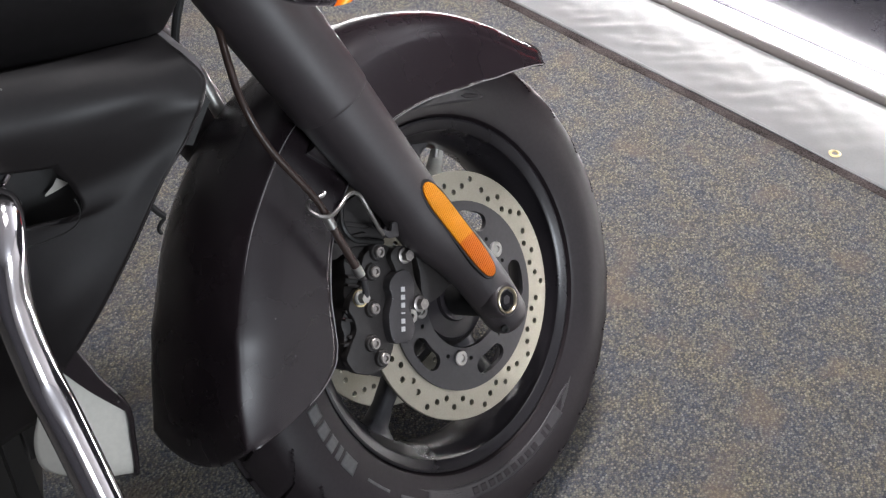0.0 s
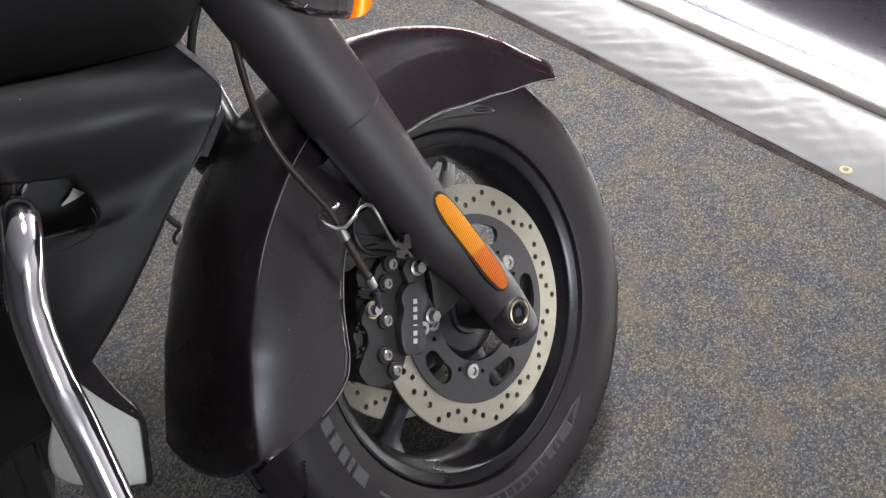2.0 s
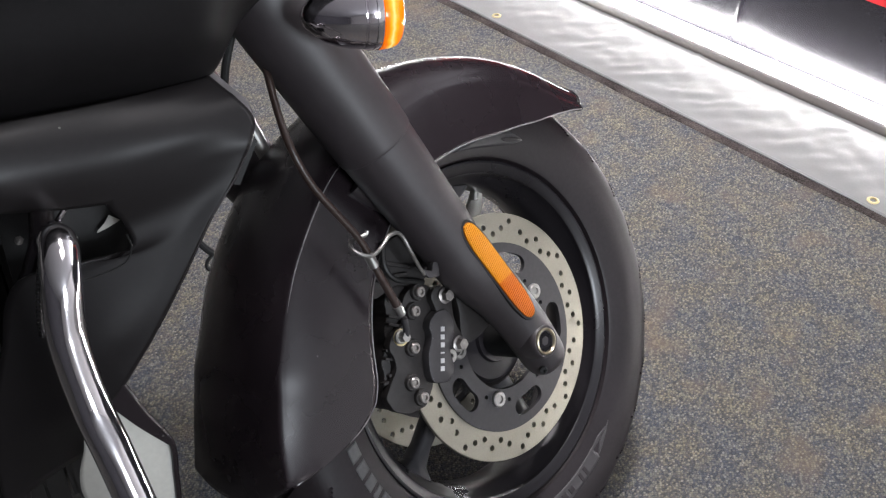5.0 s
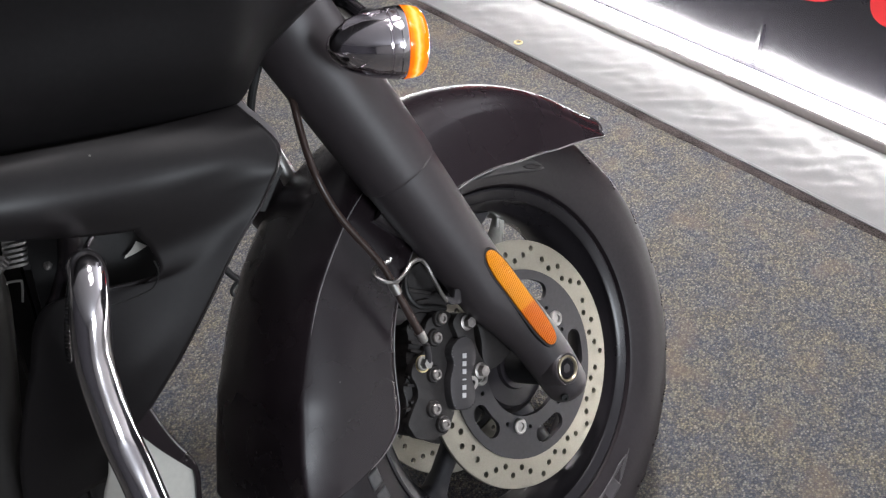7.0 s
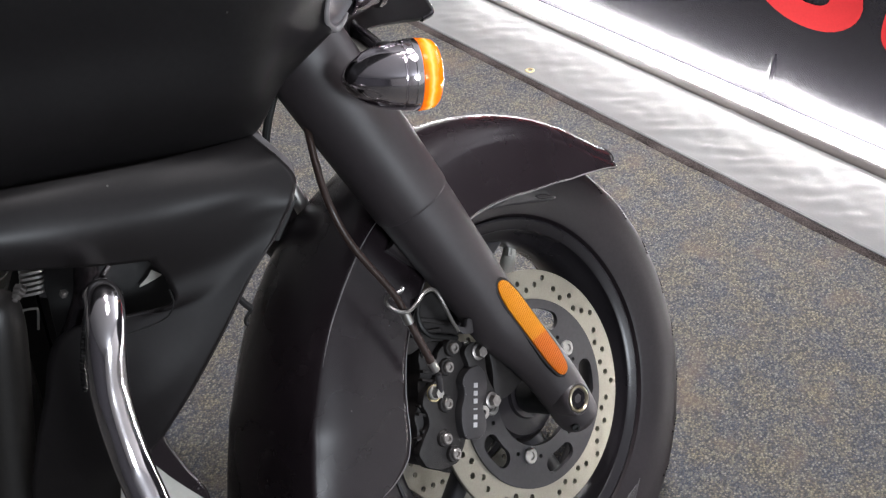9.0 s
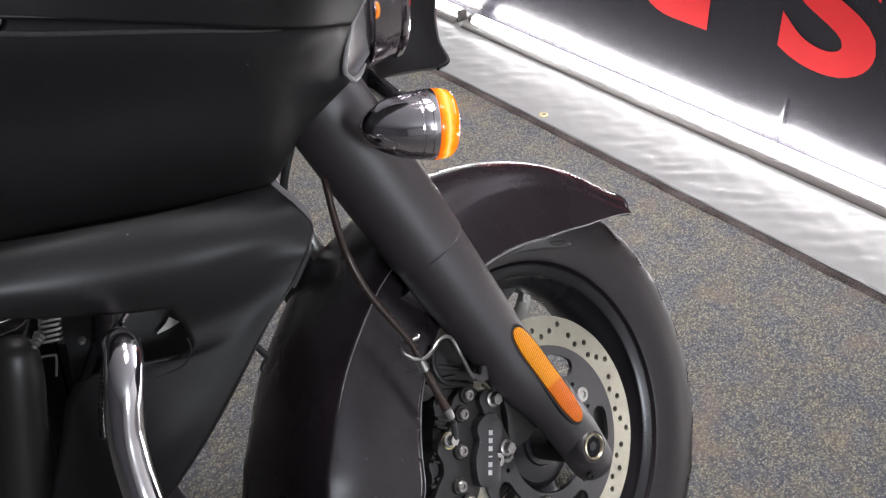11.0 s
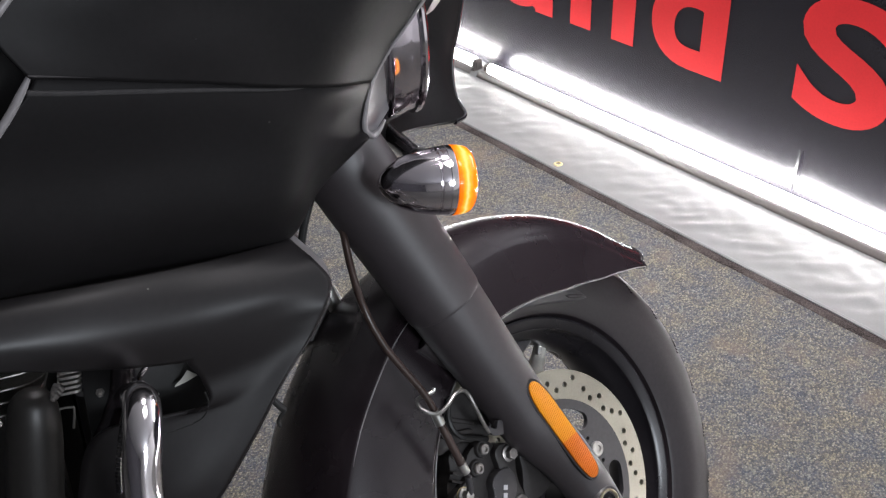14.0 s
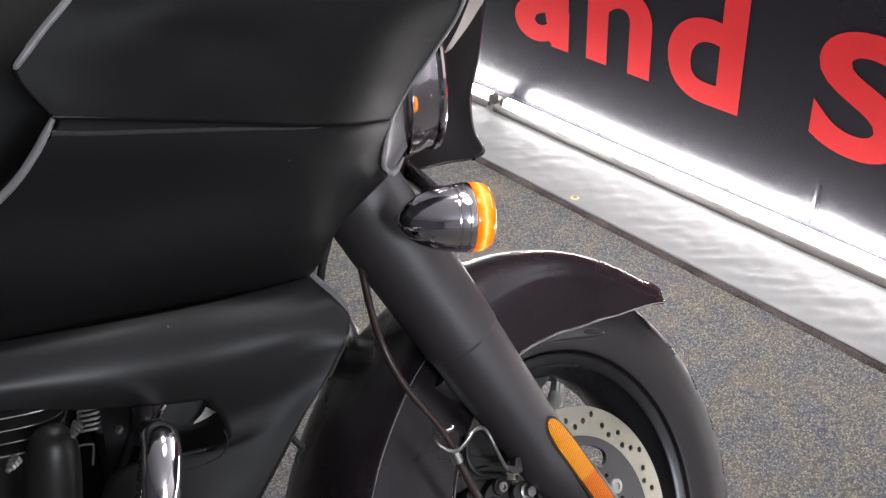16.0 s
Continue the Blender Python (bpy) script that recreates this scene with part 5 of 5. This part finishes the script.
    part("cover_top", patch([[(-0.384, 0.190, 0.2565), (-0.398, 0.172, 0.2560)], [(-0.370, 0.152, 0.2545), (-0.380, 0.143, 0.2545)], [(-0.3565, 0.116, 0.2500), (-0.358, 0.112, 0.2500)]], 6, 14), SATIN, top, "black upper face of the side cover")
    part("cover_edge", tube([(a, -r, b) for a, b, r in ((-0.383, 0.190, 0.254), (-0.371, 0.150, 0.248), (-0.356, 0.109, 0.240), (-0.359, 0.070, 0.233), (-0.364, 0.030, 0.225), (-0.368, 0.012, 0.206))], 0.003, 10, 40), SATIN, top)
    part("strap", tube([place(q) for q in STRAP], 0.0030, 8, 12), BLACKPLASTIC, top, "short black strap")
    part("hook", tube([place(q) for q in HOOK], 0.0017, 8, 24), BLACKPLASTIC, top, "small black wire hook")
    return top


leg_shield()

part("crash_bar", tube([(a, -r, b) for a, b, r in ((-0.44, 0.27, 0.12), (-0.4058, 0.3108, 0.220), (-0.3979, 0.3363, 0.285), (-0.3924, 0.3550, 0.332), (-0.3900, 0.3579, 0.356), (-0.3930, 0.3402, 0.373), (-0.3985, 0.3005, 0.3815), (-0.3955, 0.2515, 0.3905), (-0.3880, 0.2150, 0.4050), (-0.3784, 0.161, 0.4250), (-0.3705, 0.114, 0.445), (-0.3625, 0.040, 0.462), (-0.359, -0.050, 0.455), (-0.370, -0.130, 0.38), (-0.385, -0.150, 0.20), (-0.39, -0.150, 0.06))], 0.0140, 32, 160), CHROME, BIKE, "polished chrome crash bar", m=BODY, sharp=60)


# engine parts behind the shield
def plate(x0, x1, y0, y1, t, rad):
    """A thin level plate with rounded corners."""
    pl = rounded([(x0, y0), (x1, y0), (x1, y1), (x0, y1)], rad)
    bm = bmesh.new()
    a = [bm.verts.new((x, y, -t)) for x, y in pl]
    b = [bm.verts.new((x, y, t)) for x, y in pl]
    bm.faces.new(a[::-1])
    bm.faces.new(b)
    for i in range(len(pl)):
        j = (i + 1) % len(pl)
        bm.faces.new((a[i], a[j], b[j], b[i]))
    return bm


def engine():
    root = part("engine_block", box(-0.80, -0.475, -0.10, 0.13, -0.10, 0.36, 0.02), ENGINE, BIKE, "black engine block behind the shield", m=BODY)
    fin = part("cooling_fin", plate(-0.78, -0.472, -0.186, 0.16, 0.0006, 0.035), ALLOY, root, "bright-edged cooling fin", m=pose(0, 0, 0.350))
    for k in range(1, 5):
        again(fin, pose(-0.004 * k, 0, 0.350 - 0.0115 * k))
    rib = part("cover_rib", plate(-0.010, 0.010, -0.014, 0.014, 0.0012, 0.006), ALLOY, root, "bright ribbed cover", m=pose(-0.4542, -0.192, 0.3440))
    for k in range(1, 6):
        again(rib, pose(-0.4542 - 0.0008 * k, -0.192, 0.3440 - 0.0046 * k))
    # upright black canister with a domed top
    top, low = Vector((-0.487, -0.200, 0.329)), Vector((-0.552, -0.185, -0.02))
    pts = [top.lerp(low, t) for t in (0, 0.012, 0.035, 0.08, 0.16, 0.3, 0.6, 1.0)]
    part("canister", tube(pts, [0.006, 0.013, 0.019, 0.0225, 0.0240, 0.0240, 0.0240, 0.0240], 36, 80), ENGINE, root, "upright satin black canister with a domed top")
    bolt = part("bolt", revolve([(0, 0.004), (0.0082, 0.004), (0.0082, 0), (0.0066, -0.0012), (0.0072, -0.0022), (0.0072, -0.0050), (0.0055, -0.0062), (0.0060, -0.0072), (0.0058, -0.0100), (0.0034, -0.0112), (0.0034, -0.0150), (0.0022, -0.0160), (0, -0.0160)], 6), BOLTSTEEL, root, "dull stacked nut and stud", m=pose(-0.4643, -0.222, 0.3324, 25, 10, -20) @ Matrix.Scale(0.72, 4), sharp=20)
    again(bolt, pose(-0.5174, -0.226, 0.315, 25, 25, -20) @ Matrix.Scale(0.72, 4))
    again(bolt, pose(-0.4343, -0.200, 0.3138) @ Matrix.Scale(0.5, 4))
    part("bracket", prism(rounded([(-0.4491, 0.350), (-0.4270, 0.350), (-0.4300, 0.3080), (-0.4548, 0.3135)], 0.003), 0.188, 0.198, 0.001), CALIPERFACE, root, "dark grey bracket plate")
    part("clip_wire", tube([(-0.476, -0.2, 0.284), (-0.471, -0.2, 0.303), (-0.469, -0.2, 0.306), (-0.460, -0.2, 0.3055), (-0.458, -0.2, 0.303), (-0.462, -0.2, 0.286)], 0.0011, 8, 30), ALLOY, root, "thin bright wire clip")
    part("down_tube", tube([(-0.395, -0.19, 0.42), (-0.411, -0.195, 0.335), (-0.4178, -0.195, 0.3079), (-0.4290, -0.195, 0.2850), (-0.4516, -0.195, 0.2387), (-0.50, -0.17, 0.08), (-0.53, -0.14, -0.08)], 0.0115, 24, 30), SATIN, root, "satin black frame tube")
    wrap = [Vector(q) for q in ((-0.3953, -0.3000, 0.3588), (-0.3996, -0.3350, 0.3598), (-0.4042, -0.3500, 0.3513), (-0.4095, -0.3570, 0.3354), (-0.4152, -0.3570, 0.3140), (-0.4183, -0.3520, 0.2935))]
    part("wire_loom", tube(spline(wrap, 61), [0.0026 if k % 2 else 0.0019 for k in range(61)], 10, 121), GLOSS, root, "ribbed black wire loom along the crash bar")
    part("link_rod", tube([(-0.4021, -0.2600, 0.3376), (-0.3963, -0.2600, 0.3436), (-0.3876, -0.2600, 0.3524)], 0.0024, 10, 8), CHROME, root, "short chrome link rod")
    part("radiator", box(-0.47, -0.43, -0.10, 0.15, -0.02, 0.36, 0.006), ENGINE, root, "black radiator")
    part("inner_guard", prism(rounded([(-0.445, 0.42), (-0.300, 0.40), (-0.305, 0.30), (-0.360, 0.24), (-0.450, 0.24)], 0.02), 0.196, 0.200, 0.001), BLACKPLASTIC, root, "black inner splash guard")
    part("liner", patch([[(-0.372, 0.308, 0.208), (-0.371, 0.310, 0.208)], [(-0.361, 0.3115, 0.209), (-0.364, 0.316, 0.209)], [(-0.351, 0.316, 0.210), (-0.359, 0.3225, 0.210)]], 8, 10), SILVERPAINT, root, "pale curved liner edge")
    return root


engine()
part("clutch_cable", tube([(a, -r, b) for a, b, r in ((-0.16, 0.50, 0.05), (-0.20, 0.455, 0.08), (-0.222, 0.42, 0.10), (-0.235, 0.38, 0.10), (-0.25, 0.30, 0.09))], 0.004, 10, 30), BLACKPLASTIC, BIKE, "black control cable", m=BODY)
